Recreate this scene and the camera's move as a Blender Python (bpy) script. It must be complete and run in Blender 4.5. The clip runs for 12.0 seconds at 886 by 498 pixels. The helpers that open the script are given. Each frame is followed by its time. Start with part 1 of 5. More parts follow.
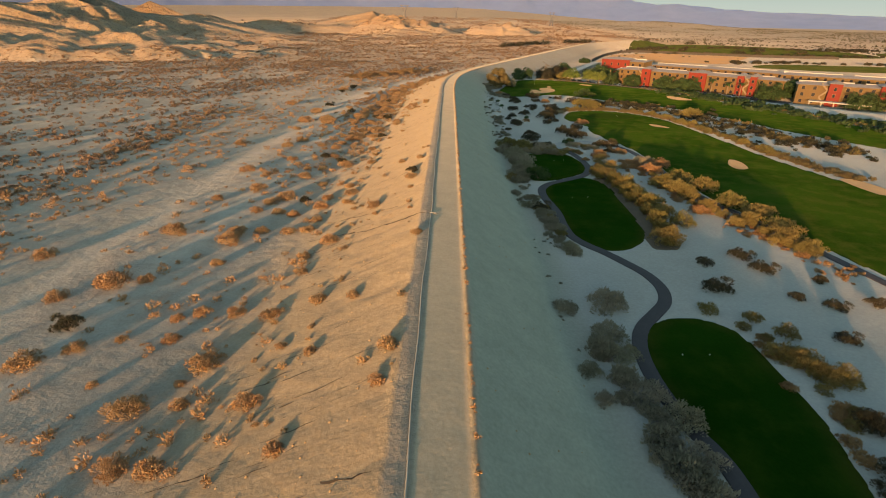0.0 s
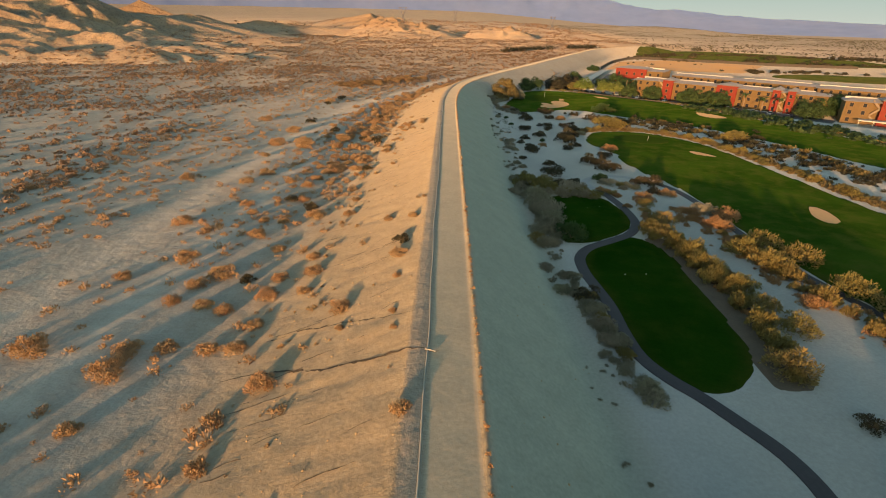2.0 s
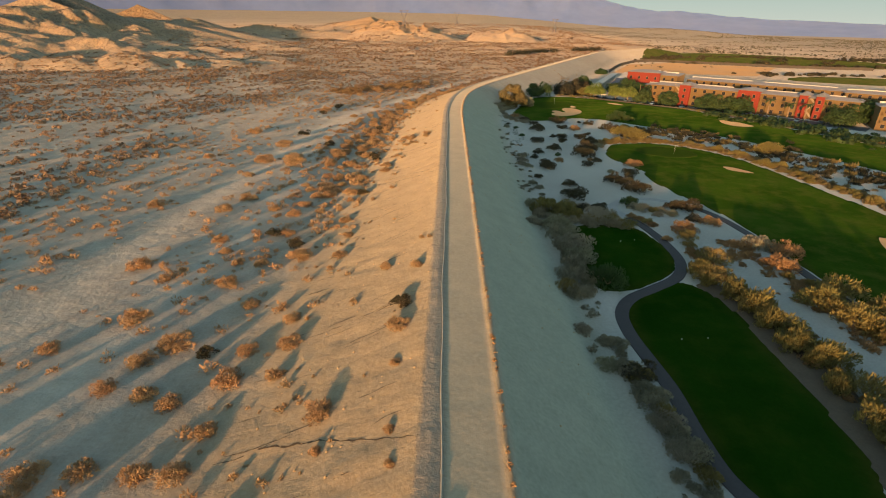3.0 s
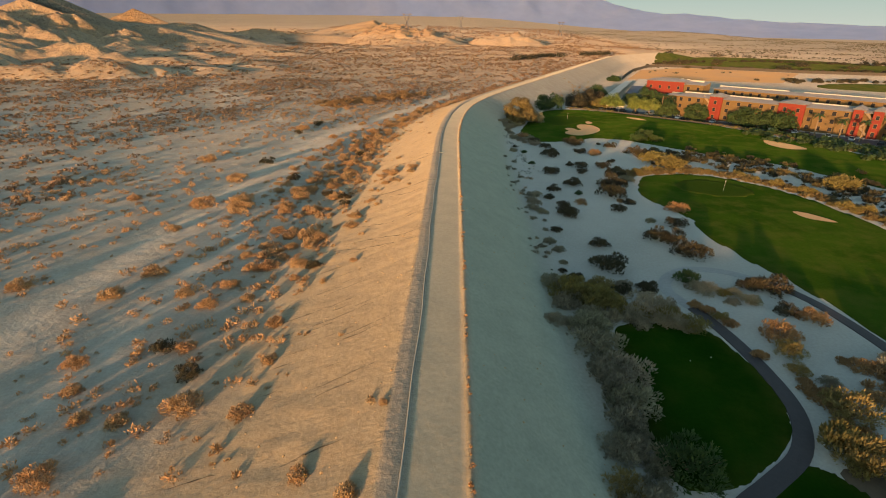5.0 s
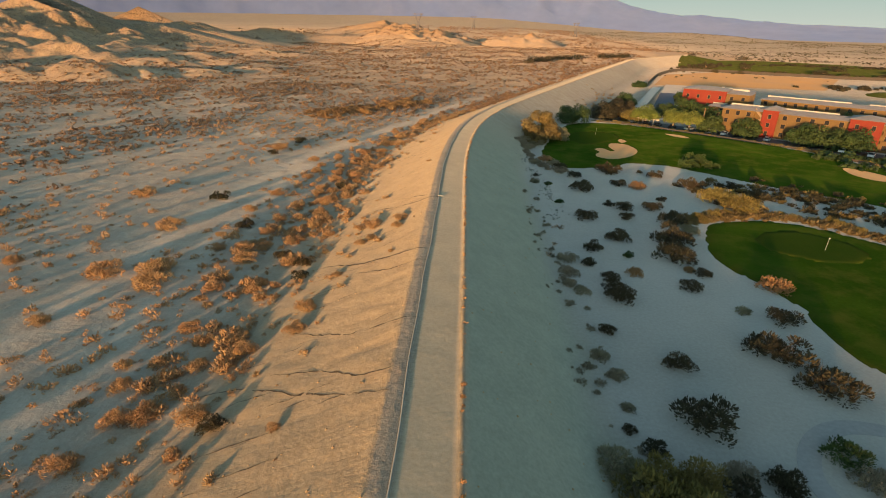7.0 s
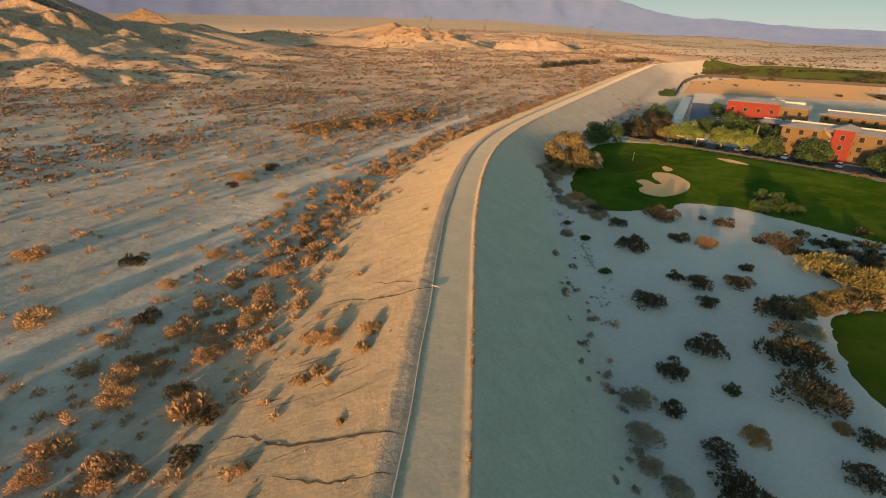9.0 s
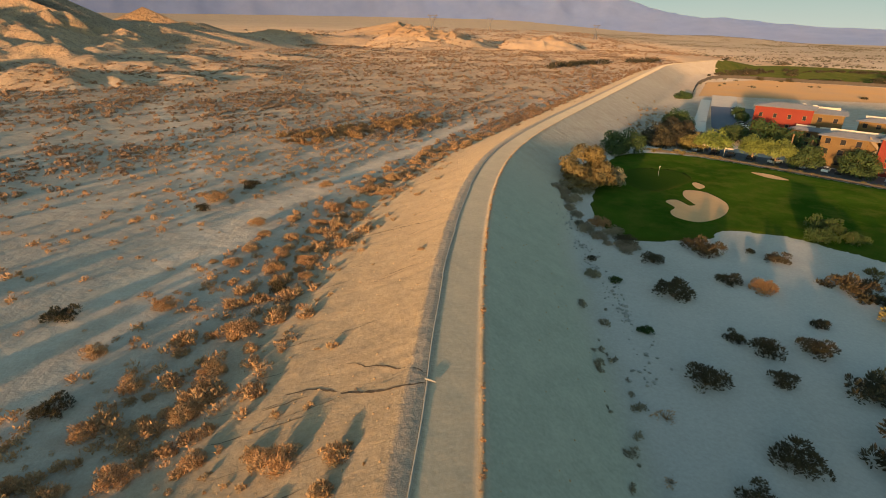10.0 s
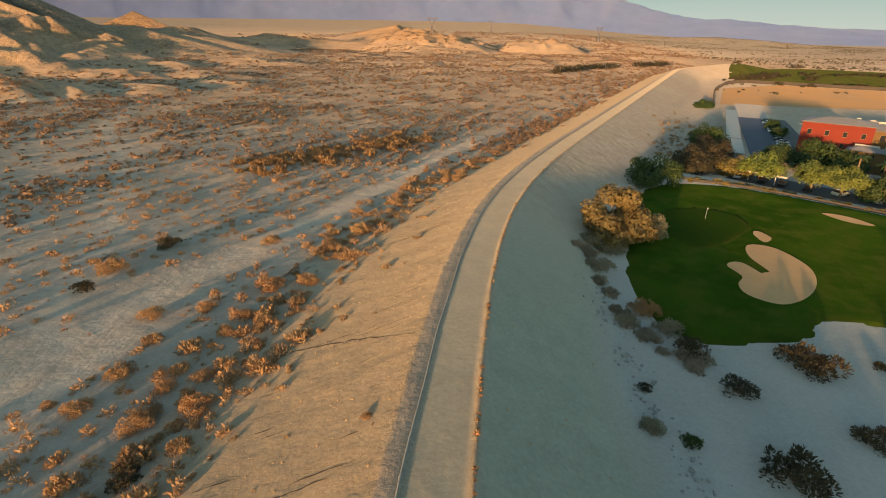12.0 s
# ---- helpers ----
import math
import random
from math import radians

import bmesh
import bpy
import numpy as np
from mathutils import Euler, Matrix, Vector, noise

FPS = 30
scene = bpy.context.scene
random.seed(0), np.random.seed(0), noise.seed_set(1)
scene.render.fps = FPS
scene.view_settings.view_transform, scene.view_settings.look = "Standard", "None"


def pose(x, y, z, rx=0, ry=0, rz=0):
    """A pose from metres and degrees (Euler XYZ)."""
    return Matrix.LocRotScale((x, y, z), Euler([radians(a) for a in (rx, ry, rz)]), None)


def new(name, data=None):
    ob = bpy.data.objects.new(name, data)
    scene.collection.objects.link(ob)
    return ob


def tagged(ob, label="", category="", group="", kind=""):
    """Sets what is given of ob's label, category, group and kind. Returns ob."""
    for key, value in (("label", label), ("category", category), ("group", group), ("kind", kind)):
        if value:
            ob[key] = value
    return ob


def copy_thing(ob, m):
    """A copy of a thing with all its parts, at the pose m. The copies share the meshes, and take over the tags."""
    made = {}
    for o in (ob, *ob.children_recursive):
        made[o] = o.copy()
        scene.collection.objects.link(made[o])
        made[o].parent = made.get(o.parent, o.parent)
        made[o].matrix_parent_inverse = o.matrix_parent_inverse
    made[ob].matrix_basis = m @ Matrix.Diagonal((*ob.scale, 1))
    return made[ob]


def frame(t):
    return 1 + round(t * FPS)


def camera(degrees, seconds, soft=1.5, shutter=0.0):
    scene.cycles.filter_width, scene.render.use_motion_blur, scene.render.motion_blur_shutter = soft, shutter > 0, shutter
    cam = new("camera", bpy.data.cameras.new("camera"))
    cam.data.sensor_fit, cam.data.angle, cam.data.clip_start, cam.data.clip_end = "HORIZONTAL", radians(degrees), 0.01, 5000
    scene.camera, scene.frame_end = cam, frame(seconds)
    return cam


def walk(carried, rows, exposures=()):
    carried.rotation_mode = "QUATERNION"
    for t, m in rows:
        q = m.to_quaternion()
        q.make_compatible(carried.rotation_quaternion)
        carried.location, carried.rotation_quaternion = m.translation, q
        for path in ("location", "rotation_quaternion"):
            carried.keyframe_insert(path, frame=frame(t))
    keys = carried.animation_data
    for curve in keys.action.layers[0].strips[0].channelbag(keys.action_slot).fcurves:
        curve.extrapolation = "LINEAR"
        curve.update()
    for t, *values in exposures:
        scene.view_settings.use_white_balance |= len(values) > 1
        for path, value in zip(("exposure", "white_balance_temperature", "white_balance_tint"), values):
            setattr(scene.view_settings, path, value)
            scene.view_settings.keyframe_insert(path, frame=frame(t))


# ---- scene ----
cam = camera(82.3, 12.0, soft=1.0)
METRES, EYE, TILT, LEAN, TURN = 193.0, 33.0, 0.0, 0.0, 0.0
ROWS = [
    (0.0, 0.0, 0.0, 0.0, 0.36, -24.54, -0.78),
    (0.5, 0.0031, 0.0417, 0.0009, 0.33, -24.51, -0.96),
    (1.0, 0.0023, 0.083, 0.0018, 0.28, -24.4, -1.14),
    (1.5, -0.0004, 0.1249, 0.0013, 0.25, -24.34, -1.28),
    (2.0, -0.0046, 0.1681, 0.0011, 0.25, -24.27, -1.36),
    (2.5, -0.0086, 0.2095, 0.001, 0.35, -24.06, -1.24),
    (3.0, -0.01, 0.2518, 0.0007, 0.37, -24.0, -1.03),
    (5.0, 0.0049, 0.4177, 0.0024, 0.86, -23.69, -0.89),
    (5.5, 0.0074, 0.4592, 0.0015, 1.21, -23.74, -1.05),
    (6.0, 0.0087, 0.5017, 0.0008, 1.55, -23.78, -1.15),
    (6.5, 0.0098, 0.5448, 0.0004, 1.89, -23.72, -1.15),
    (7.0, 0.0114, 0.5868, 0.0009, 2.19, -23.67, -1.18),
    (9.0, 0.0118, 0.754, -0.0004, 3.33, -23.44, -1.34),
    (9.5, 0.0106, 0.7954, -0.0011, 3.59, -23.5, -1.32),
    (10.0, 0.0092, 0.8379, -0.0006, 3.83, -23.52, -1.31),
    (10.5, 0.0079, 0.8802, 0.0008, 3.84, -23.46, -1.23),
    (11.0, 0.008, 0.9222, 0.0016, 3.84, -23.42, -1.09),
    (11.5, 0.0106, 0.9584, 0.0004, 3.87, -23.24, -1.06),
    (12.0, 0.0147, 0.998, 0.0007, 3.96, -23.23, -1.04),
]
walk(cam, [(t, pose(0, 0, EYE, TILT, LEAN, TURN) @ pose(METRES * x, METRES * y, METRES * z, 90 + pitch, roll, yaw)) for t, x, y, z, yaw, pitch, roll in ROWS],
     exposures=[(0.0, 1.55, 7000, 0), (12.0, 1.55, 7000, 0)])

# ---- light: a low warm sun behind the camera, clear evening sky ----
SUN_UP, SUN_TO = 3.9, 66.0          # elevation; direction in which shadows fall, degrees from +x
world = bpy.data.worlds.new("evening_sky")
scene.world = world
world.use_nodes = True
wn = world.node_tree.nodes
sky = wn.new("ShaderNodeTexSky")
sky.sky_type, sky.sun_disc = "NISHITA", False
sky.sun_elevation, sky.sun_rotation = radians(SUN_UP), radians(90 - (SUN_TO + 180))
sky.air_density, sky.dust_density, sky.ozone_density = 1.0, 0.3, 1.4
wn["Background"].inputs[1].default_value = 0.15
world.node_tree.links.new(sky.outputs[0], wn["Background"].inputs[0])
sun = new("sun", bpy.data.lights.new("sun", "SUN"))
sun.data.energy, sun.data.angle, sun.data.color = 3.05, radians(1.5), (1.0, 0.53, 0.26)
toward = Vector((math.cos(radians(SUN_TO)), math.sin(radians(SUN_TO)), -math.tan(radians(SUN_UP))))
sun.rotation_euler = toward.to_track_quat("-Z", "Y").to_euler()


# ---- small tools ----
def grain(x, y, seed=0):
    """Smooth lattice noise, 0 to 1, for arrays."""
    x, y = np.asarray(x, float), np.asarray(y, float)
    xi, yi = np.floor(x), np.floor(y)
    fx, fy = x - xi, y - yi
    fx, fy = fx * fx * (3 - 2 * fx), fy * fy * (3 - 2 * fy)

    def h(a, b):
        v = np.sin(a * 127.1 + b * 311.7 + seed * 74.7) * 43758.5453
        return v - np.floor(v)
    return (h(xi, yi) * (1 - fx) + h(xi + 1, yi) * fx) * (1 - fy) + (h(xi, yi + 1) * (1 - fx) + h(xi + 1, yi + 1) * fx) * fy


def fbm(x, y, seed=0, n=4, ridged=False):
    s, a, tot = 0.0, 1.0, 0.0
    for i in range(n):
        v = grain(x * 2 ** i + 17.3 * i, y * 2 ** i - 9.1 * i, seed + i)
        if ridged:
            v = 1 - np.abs(2 * v - 1)
        s, tot, a = s + a * v, tot + a, a * 0.5
    return s / tot


def ramp(a, b, v):
    t = np.clip((np.asarray(v, float) - a) / (b - a), 0, 1)
    return t * t * (3 - 2 * t)


# ---- the lie of the land ----
_ys = np.arange(-500.0, 5001.0, 1.0)
_slope = np.interp(_ys, [-500, 205, 240, 262, 287, 310, 340, 640, 720, 800, 1000], [0.004, 0.006, 0.08, 0.17, 0.31, 0.40, 0.43, 0.43, 0.88, 0.8, 0.0])
_centre = np.cumsum(_slope)
_centre += 0.1 - np.interp(100.0, _ys, _centre)


def levee_x(y):
    return np.interp(y, _ys, _centre)


def levee_k(y):
    return np.sqrt(1 + np.interp(y, _ys, _slope) ** 2)


def across(x, y):
    """Distance to the right of the levee's middle line."""
    return (np.asarray(x, float) - levee_x(y)) / levee_k(y)


CREST = 7.3
# washed-out gullies down the left bank: y at the crest, fall back along y per metre, depth
GULLIES = [(24, 0.12, 0.12), (31, 0.10, 0.1), (57, 0.10, 0.12), (69.3, 0.2, 0.16), (74, 0.2, 0.12), (93, 0.1, 0.1), (119, 0.2, 0.14), (146, 0.15, 0.12), (152.6, 0.15, 0.14),
           (159, 0.12, 0.14), (166, 0.12, 0.14), (176, 0.15, 0.14), (181, 0.15, 0.12), (196.5, 0.22, 0.16), (199, 0.2, 0.12), (216, 0.2, 0.12), (232, 0.25, 0.14), (236, 0.25, 0.12), (262, 0.3, 0.12)]


# eroded hills: x, y, radius across and along, height
BADLANDS = [(-232, 434, 36, 28, 17), (-203, 450, 28, 22, 10), (-262, 420, 32, 27, 14), (-302, 412, 36, 28, 16), (-182, 474, 30, 20, 6.5), (-336, 568, 46, 42, 25), (-300, 560, 34, 30, 13),
            (-388, 548, 52, 42, 24), (-250, 548, 44, 26, 8), (-196, 568, 44, 22, 5.5), (-430, 500, 60, 50, 26), (-352, 472, 42, 34, 17), (-160, 520, 30, 14, 3.5), (-290, 640, 60, 30, 9), (-220, 700, 60, 26, 7)]
HILLS = [(-445, 930, 115, 140, 66), (-425, 1070, 85, 120, 34), (-520, 820, 130, 150, 92), (-610, 720, 150, 150, 104), (-500, 690, 95, 105, 58), (-710, 580, 170, 150, 100), (-570, 1060, 150, 150, 70),
         (-440, 770, 70, 90, 30), (-380, 860, 60, 70, 16), (-480, 1650, 150, 130, 24)]


_hr = random.Random(21)
SPURS = []
for _cx, _cy, _rx, _ry, _h in HILLS:
    for _k in range(20):
        _a, _r = _hr.uniform(0, 6.283), math.sqrt(_hr.uniform(0.0, 0.8))
        _w = _hr.uniform(34, 62) * (1.35 - 0.5 * _r)
        SPURS.append((_cx + _rx * _r * math.cos(_a), _cy + _ry * _r * math.sin(_a), _w, _w * _hr.uniform(0.7, 1.1), max(6.0, _h * (1.12 - _r) * _hr.uniform(0.8, 1.1))))
# the dry wash beside the levee: y and x along its middle
WASH_Y = [-40, 50, 80, 115, 150, 194, 225, 245, 268, 298, 330, 370, 420, 520]
WASH_X = [-58, -55, -54, -51, -50, -47, -44, -41, -33, -21, -10, 5, 26, 66]


def wash_at(x, y, wide):
    return np.exp(-(((x - np.interp(y, WASH_Y, WASH_X)) / wide) ** 2)) * (1 - ramp(430, 520, y))


def profile(s, y):
    toe_r = np.interp(y, [0, 150, 220, 330], [15.0, 16.0, 18.0, 20.0])
    left = np.clip((s + 27.0) / 23.8, 0, 1) ** 1.5
    right = np.clip((toe_r - s) / (toe_r - 2.9), 0, 1)
    right = np.where(right < 0.15, right * right * 3.333, 0.075 + (right - 0.15) * 1.0882)
    p = CREST * np.minimum(left, right)
    p = p + 0.26 * np.exp(-((s - 2.75) / 0.25) ** 2) * (0.7 + 0.6 * grain(s, y * 0.8, 77))  + 0.06 * np.exp(-((s + 2.4) / 0.4) ** 2)
    fade = 1 - ramp(770, 900, y)
    return p * fade


def land(x, y):
    x, y = np.asarray(x, float), np.asarray(y, float)
    s = across(x, y)
    z = profile(s, y)
    bank_l = ramp(-25, -15, s) * (1 - ramp(-4.2, -3.2, s)) * (1 - ramp(700, 800, y))
    near = 1 - ramp(330, 420, y)
    # rills and gullies on the left bank
    warp = 1.6 * grain(s * 0.25, y * 0.2, 3) + 0.5 * grain(s * 0.9, y * 0.6, 4)
    rill = fbm(s * 0.07, (y - s * 0.16) * 0.62 + warp, 5, 3, True)
    patchy = ramp(0.35, 0.65, fbm(s * 0.05, y * 0.04, 6, 2))
    z = z - bank_l * near * (0.08 + 0.26 * patchy) * np.clip(rill - 0.62, 0, 1) * 1.6
    z = z + bank_l * near * 0.12 * (fbm(s * 0.5, y * 0.5, 7, 3) - 0.5)
    for g, lean, deep in GULLIES:
        yy = y - g - (s + 3) * lean - 1.1 * (grain(s * 0.35, g, 8) - 0.5) - 0.6 * (grain(s * 1.1, g, 9) - 0.5)
        z = z - deep * np.exp(-(yy / 0.4) ** 2) * ramp(-22, -12, s) * (1 - ramp(-3.0, -2.0, s)) * (0.5 + 0.5 * ramp(-16, -5, s))
    # desert floor
    desert = 1 - ramp(-29, -20, s)
    z = z + desert * (0.14 * (fbm(x / 30, y / 30, 11, 2) - 0.5) + (0.09 + 0.12 * ramp(150, 330, y)) * (fbm(x / 7, y / 7, 12, 4) - 0.5))
    z = z - 0.25 * desert * wash_at(x, y, 5.0)
    # golf side: soft mounds, then lower ground round the buildings
    right = ramp(15, 24, s)
    z = z + right * 0.5 * (fbm(x / 34, y / 34, 13, 2) - 0.5)
    low = (x - 60) * 0.69 + (y - 328) * 0.72
    z = z - 2.0 * right * ramp(-6, 10, low)
    if y.size and y.max() > 330:
        # hills to the left: sharp little badlands before larger ones, cut by gullies that run down from the tops
        wx, wy = x + 22 * (fbm(x / 42, y / 42, 22, 3) - 0.5), y + 22 * (fbm(x / 42, y / 42, 23, 3) - 0.5)
        hill = 0.0 * x
        for cx, cy, rx, ry, h in BADLANDS + SPURS:
            m = (np.abs(wx - cx) < rx) & (np.abs(wy - cy) < ry)
            if m.any():
                dx, dy = (wx[m] - cx) / rx, (wy[m] - cy) / ry
                d, a = np.sqrt(dx * dx + dy * dy + 0.004), np.arctan2(dy, dx)
                rib = np.abs(np.sin(a * 3.5 + cx + 1.6 * grain(d * 2.2, a * 1.5, 25)))
                hill[m] = np.maximum(hill[m], h * np.clip(1 - d, 0, 1) ** 0.9 * (0.70 + 0.45 * rib * np.clip(d * 1.6, 0, 1)))
        cut = fbm(wx / 13, wy / 16, 38, 4, True)
        hill = hill - np.minimum(hill * 0.5, 6.0) * np.clip(0.9 - cut, 0, 1) * 1.5
        z = z + hill
        # rough badlands ahead
        bad = ramp(520, 900, y) * (1 - ramp(-90, -35, s)) * (1 - 0.5 * ramp(1300, 1800, y))
        z = z + bad * (6.0 * np.clip(fbm(x / 110, y / 150, 24, 5, True) - 0.45, 0, 1) + 5.0 * np.clip(fbm(x / 32, y / 40, 27, 4, True) - 0.45, 0, 1))

        def mound(cx, cy, rx, ry, h, seed):
            d = np.sqrt(((x - cx) / rx) ** 2 + ((y - cy) / ry) ** 2)
            return h * np.clip(1 - d * d, 0, 1) * (0.25 + 1.0 * fbm(x / 45 + 0.8 * grain(x / 30, y / 30, 34), y / 60, seed, 5, True)) - 0.5 * h * np.clip(1 - d * d, 0, 1) * (1 - fbm(x / 20, y / 26, seed + 3, 3, True)) ** 1.3
        z = z + mound(-95, 1210, 140, 190, 28, 30) + mound(115, 1240, 85, 150, 22, 31) + mound(-335, 1190, 90, 120, 26, 32) + mound(-190, 1500, 150, 200, 34, 35)
        z = z + 15 * np.clip(1 - ((x - 830) / 330) ** 2 - ((y - 2150) / 200) ** 2, 0, 1) * (0.7 + 0.5 * fbm(x / 120, y / 160, 33, 3))
    # the valley floor climbs slowly far away
    z = z + 0.034 * np.clip(y - 1300, 0, None) * (1 - 0.97 * ramp(0, 1900, x)) + 2.0 * ramp(450, 900, y) * (fbm(x / 160, y / 160, 40, 3) - 0.5)
    return z


def land_at(x, y):
    return float(land(np.array([x]), np.array([y]))[0])


# ---- materials ----
def nodes_of(name):
    m = bpy.data.materials.new(name)
    m.use_nodes = True
    t = m.node_tree
    return m, t, t.nodes["Principled BSDF"]


def link(t, a, b):
    t.links.new(a, b)


def noise_node(t, coord, scale, detail=4.0, rough=0.6):
    n = t.nodes.new("ShaderNodeTexNoise")
    n.inputs["Scale"].default_value, n.inputs["Detail"].default_value, n.inputs["Roughness"].default_value = scale, detail, rough
    link(t, coord, n.inputs["Vector"])
    return n


def mix_node(t, fac, a, b, blend="MIX"):
    n = t.nodes.new("ShaderNodeMix")
    n.data_type, n.blend_type = "RGBA", blend
    for sock, v in ((n.inputs[0], fac), (n.inputs[6], a), (n.inputs[7], b)):
        if isinstance(v, (int, float)):
            sock.default_value = v
        elif isinstance(v, tuple):
            sock.default_value = (*v, 1.0)
        else:
            link(t, v, sock)
    return n.outputs[2]


def range_node(t, v, a, b, c=0.0, d=1.0):
    n = t.nodes.new("ShaderNodeMapRange")
    link(t, v, n.inputs[0])
    for i, k in enumerate((a, b, c, d)):
        n.inputs[i + 1].default_value = k
    return n.outputs[0]


def bump_node(t, bsdf, height, strength, dist):
    b = t.nodes.new("ShaderNodeBump")
    b.inputs["Strength"].default_value, b.inputs["Distance"].default_value = strength, dist
    link(t, height, b.inputs["Height"])
    link(t, b.outputs[0], bsdf.inputs["Normal"])


def plain(name, c1, c2, scale=1.0, rough=0.85, bump=0.3, dist=0.05, metal=0.0, fine=8.0):
    """Two colours mixed by coarse and fine noise, with fine relief."""
    m, t, p = nodes_of(name)
    tc = t.nodes.new("ShaderNodeTexCoord").outputs["Object"]
    n1, n2 = noise_node(t, tc, scale), noise_node(t, tc, scale * fine, 3.0)
    c = mix_node(t, range_node(t, n1.outputs[0], 0.3, 0.7), c1, c2)
    c = mix_node(t, 0.35, c, mix_node(t, n2.outputs[0], tuple(v * 0.6 for v in c1), tuple(min(1, v * 1.35) for v in c2)))
    link(t, c, p.inputs["Base Color"])
    p.inputs["Roughness"].default_value, p.inputs["Metallic"].default_value, p.inputs["Diffuse Roughness"].default_value = rough, metal, 0.7 if rough > 0.6 else 0.0
    if bump:
        bump_node(t, p, n2.outputs[0], bump, dist)
    return m


def foliage(name, c1, c2, c3, rough=0.75, glow=0.25):
    """Leaves: colour varies leaf by leaf and plant by plant."""
    m, t, p = nodes_of(name)
    isl = t.nodes.new("ShaderNodeNewGeometry").outputs["Random Per Island"]
    per = t.nodes.new("ShaderNodeObjectInfo").outputs["Random"]
    c = mix_node(t, isl, c1, c2)
    c = mix_node(t, range_node(t, per, 0.0, 1.0, 0.0, 0.7), c, c3)
    clump = noise_node(t, t.nodes.new("ShaderNodeTexCoord").outputs["Object"], 0.33, 2.0)
    c = mix_node(t, range_node(t, clump.outputs[0], 0.40, 0.65, 0.0, 0.5), c, tuple(v * 0.55 for v in c2))
    link(t, c, p.inputs["Base Color"])
    p.inputs["Roughness"].default_value = rough
    tr = t.nodes.new("ShaderNodeBsdfTranslucent")
    link(t, c, tr.inputs[0])
    mx = t.nodes.new("ShaderNodeMixShader")
    mx.inputs[0].default_value = glow
    link(t, p.outputs[0], mx.inputs[1])
    link(t, tr.outputs[0], mx.inputs[2])
    link(t, mx.outputs[0], t.nodes["Material Output"].inputs[0])
    return m


def ground_material():
    m, t, p = nodes_of("desert_ground")
    tc = t.nodes.new("ShaderNodeTexCoord").outputs["Object"]

    def attr(n):
        a = t.nodes.new("ShaderNodeAttribute")
        a.attribute_name = n
        return a.outputs["Fac"]
    big, mid, fine = noise_node(t, tc, 0.035, 5), noise_node(t, tc, 0.35, 5), noise_node(t, tc, 2.6, 6, 0.7)
    sand = mix_node(t, range_node(t, big.outputs[0], 0.35, 0.65), (0.365, 0.315, 0.258), (0.415, 0.37, 0.31))
    sand = mix_node(t, range_node(t, mid.outputs[0], 0.4, 0.75), sand, (0.31, 0.255, 0.20))
    bank = mix_node(t, range_node(t, mid.outputs[0], 0.35, 0.7), (0.345, 0.262, 0.16), (0.285, 0.214, 0.128))
    gravel = mix_node(t, range_node(t, mid.outputs[0], 0.3, 0.7), (0.265, 0.287, 0.23), (0.33, 0.345, 0.278))
    white = mix_node(t, range_node(t, big.outputs[0], 0.35, 0.65), (0.42, 0.41, 0.385), (0.34, 0.335, 0.31))
    rock = mix_node(t, range_node(t, big.outputs[0], 0.3, 0.7), (0.14, 0.104, 0.075), (0.23, 0.158, 0.10))
    dirt = mix_node(t, range_node(t, mid.outputs[0], 0.3, 0.7), (0.51, 0.405, 0.275), (0.43, 0.345, 0.235))
    stony = mix_node(t, range_node(t, mid.outputs[0], 0.3, 0.7), (0.34, 0.28, 0.21), (0.275, 0.225, 0.172))
    pale = mix_node(t, range_node(t, mid.outputs[0], 0.3, 0.7), (0.56, 0.50, 0.42), (0.50, 0.44, 0.36))
    scrub = mix_node(t, range_node(t, mid.outputs[0], 0.4, 0.6), (0.27, 0.205, 0.15), (0.13, 0.105, 0.08))
    c = mix_node(t, attr("scrub"), sand, scrub)
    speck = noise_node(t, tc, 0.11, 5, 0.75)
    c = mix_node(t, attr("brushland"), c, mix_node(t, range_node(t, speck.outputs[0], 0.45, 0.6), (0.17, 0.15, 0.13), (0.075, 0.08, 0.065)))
    c = mix_node(t, attr("wash"), c, mix_node(t, range_node(t, mid.outputs[0], 0.3, 0.7), (0.47, 0.385, 0.30), (0.42, 0.34, 0.26)))
    c = mix_node(t, attr("hill"), c, rock)
    bad = mix_node(t, range_node(t, big.outputs[0], 0.35, 0.65), (0.40, 0.285, 0.18), (0.28, 0.195, 0.128))
    bad = mix_node(t, range_node(t, mid.outputs[0], 0.5, 0.7), bad, (0.19, 0.13, 0.088))
    c = mix_node(t, attr("badland"), c, bad)
    c = mix_node(t, attr("knoll"), c, mix_node(t, range_node(t, big.outputs[0], 0.35, 0.65), (0.34, 0.205, 0.10), (0.26, 0.16, 0.085)))
    c = mix_node(t, attr("white"), c, white)
    c = mix_node(t, attr("bank"), c, bank)
    c = mix_node(t, attr("gravel"), c, gravel)
    c = mix_node(t, attr("track"), c, dirt)
    c = mix_node(t, attr("shoulder"), c, stony)
    c = mix_node(t, attr("tyre"), c, pale)
    c = mix_node(t, range_node(t, attr("hill"), 0.0, 1.0, 0.15, 0.05), c, mix_node(t, range_node(t, fine.outputs[0], 0.3, 0.7), (0.2, 0.16, 0.12), (0.75, 0.68, 0.58)))
    link(t, c, p.inputs["Base Color"])
    p.inputs["Roughness"].default_value, p.inputs["Diffuse Roughness"].default_value = 0.95, 0.7
    p.inputs["Specular IOR Level"].default_value = 0.15
    stretch = t.nodes.new("ShaderNodeMapping")
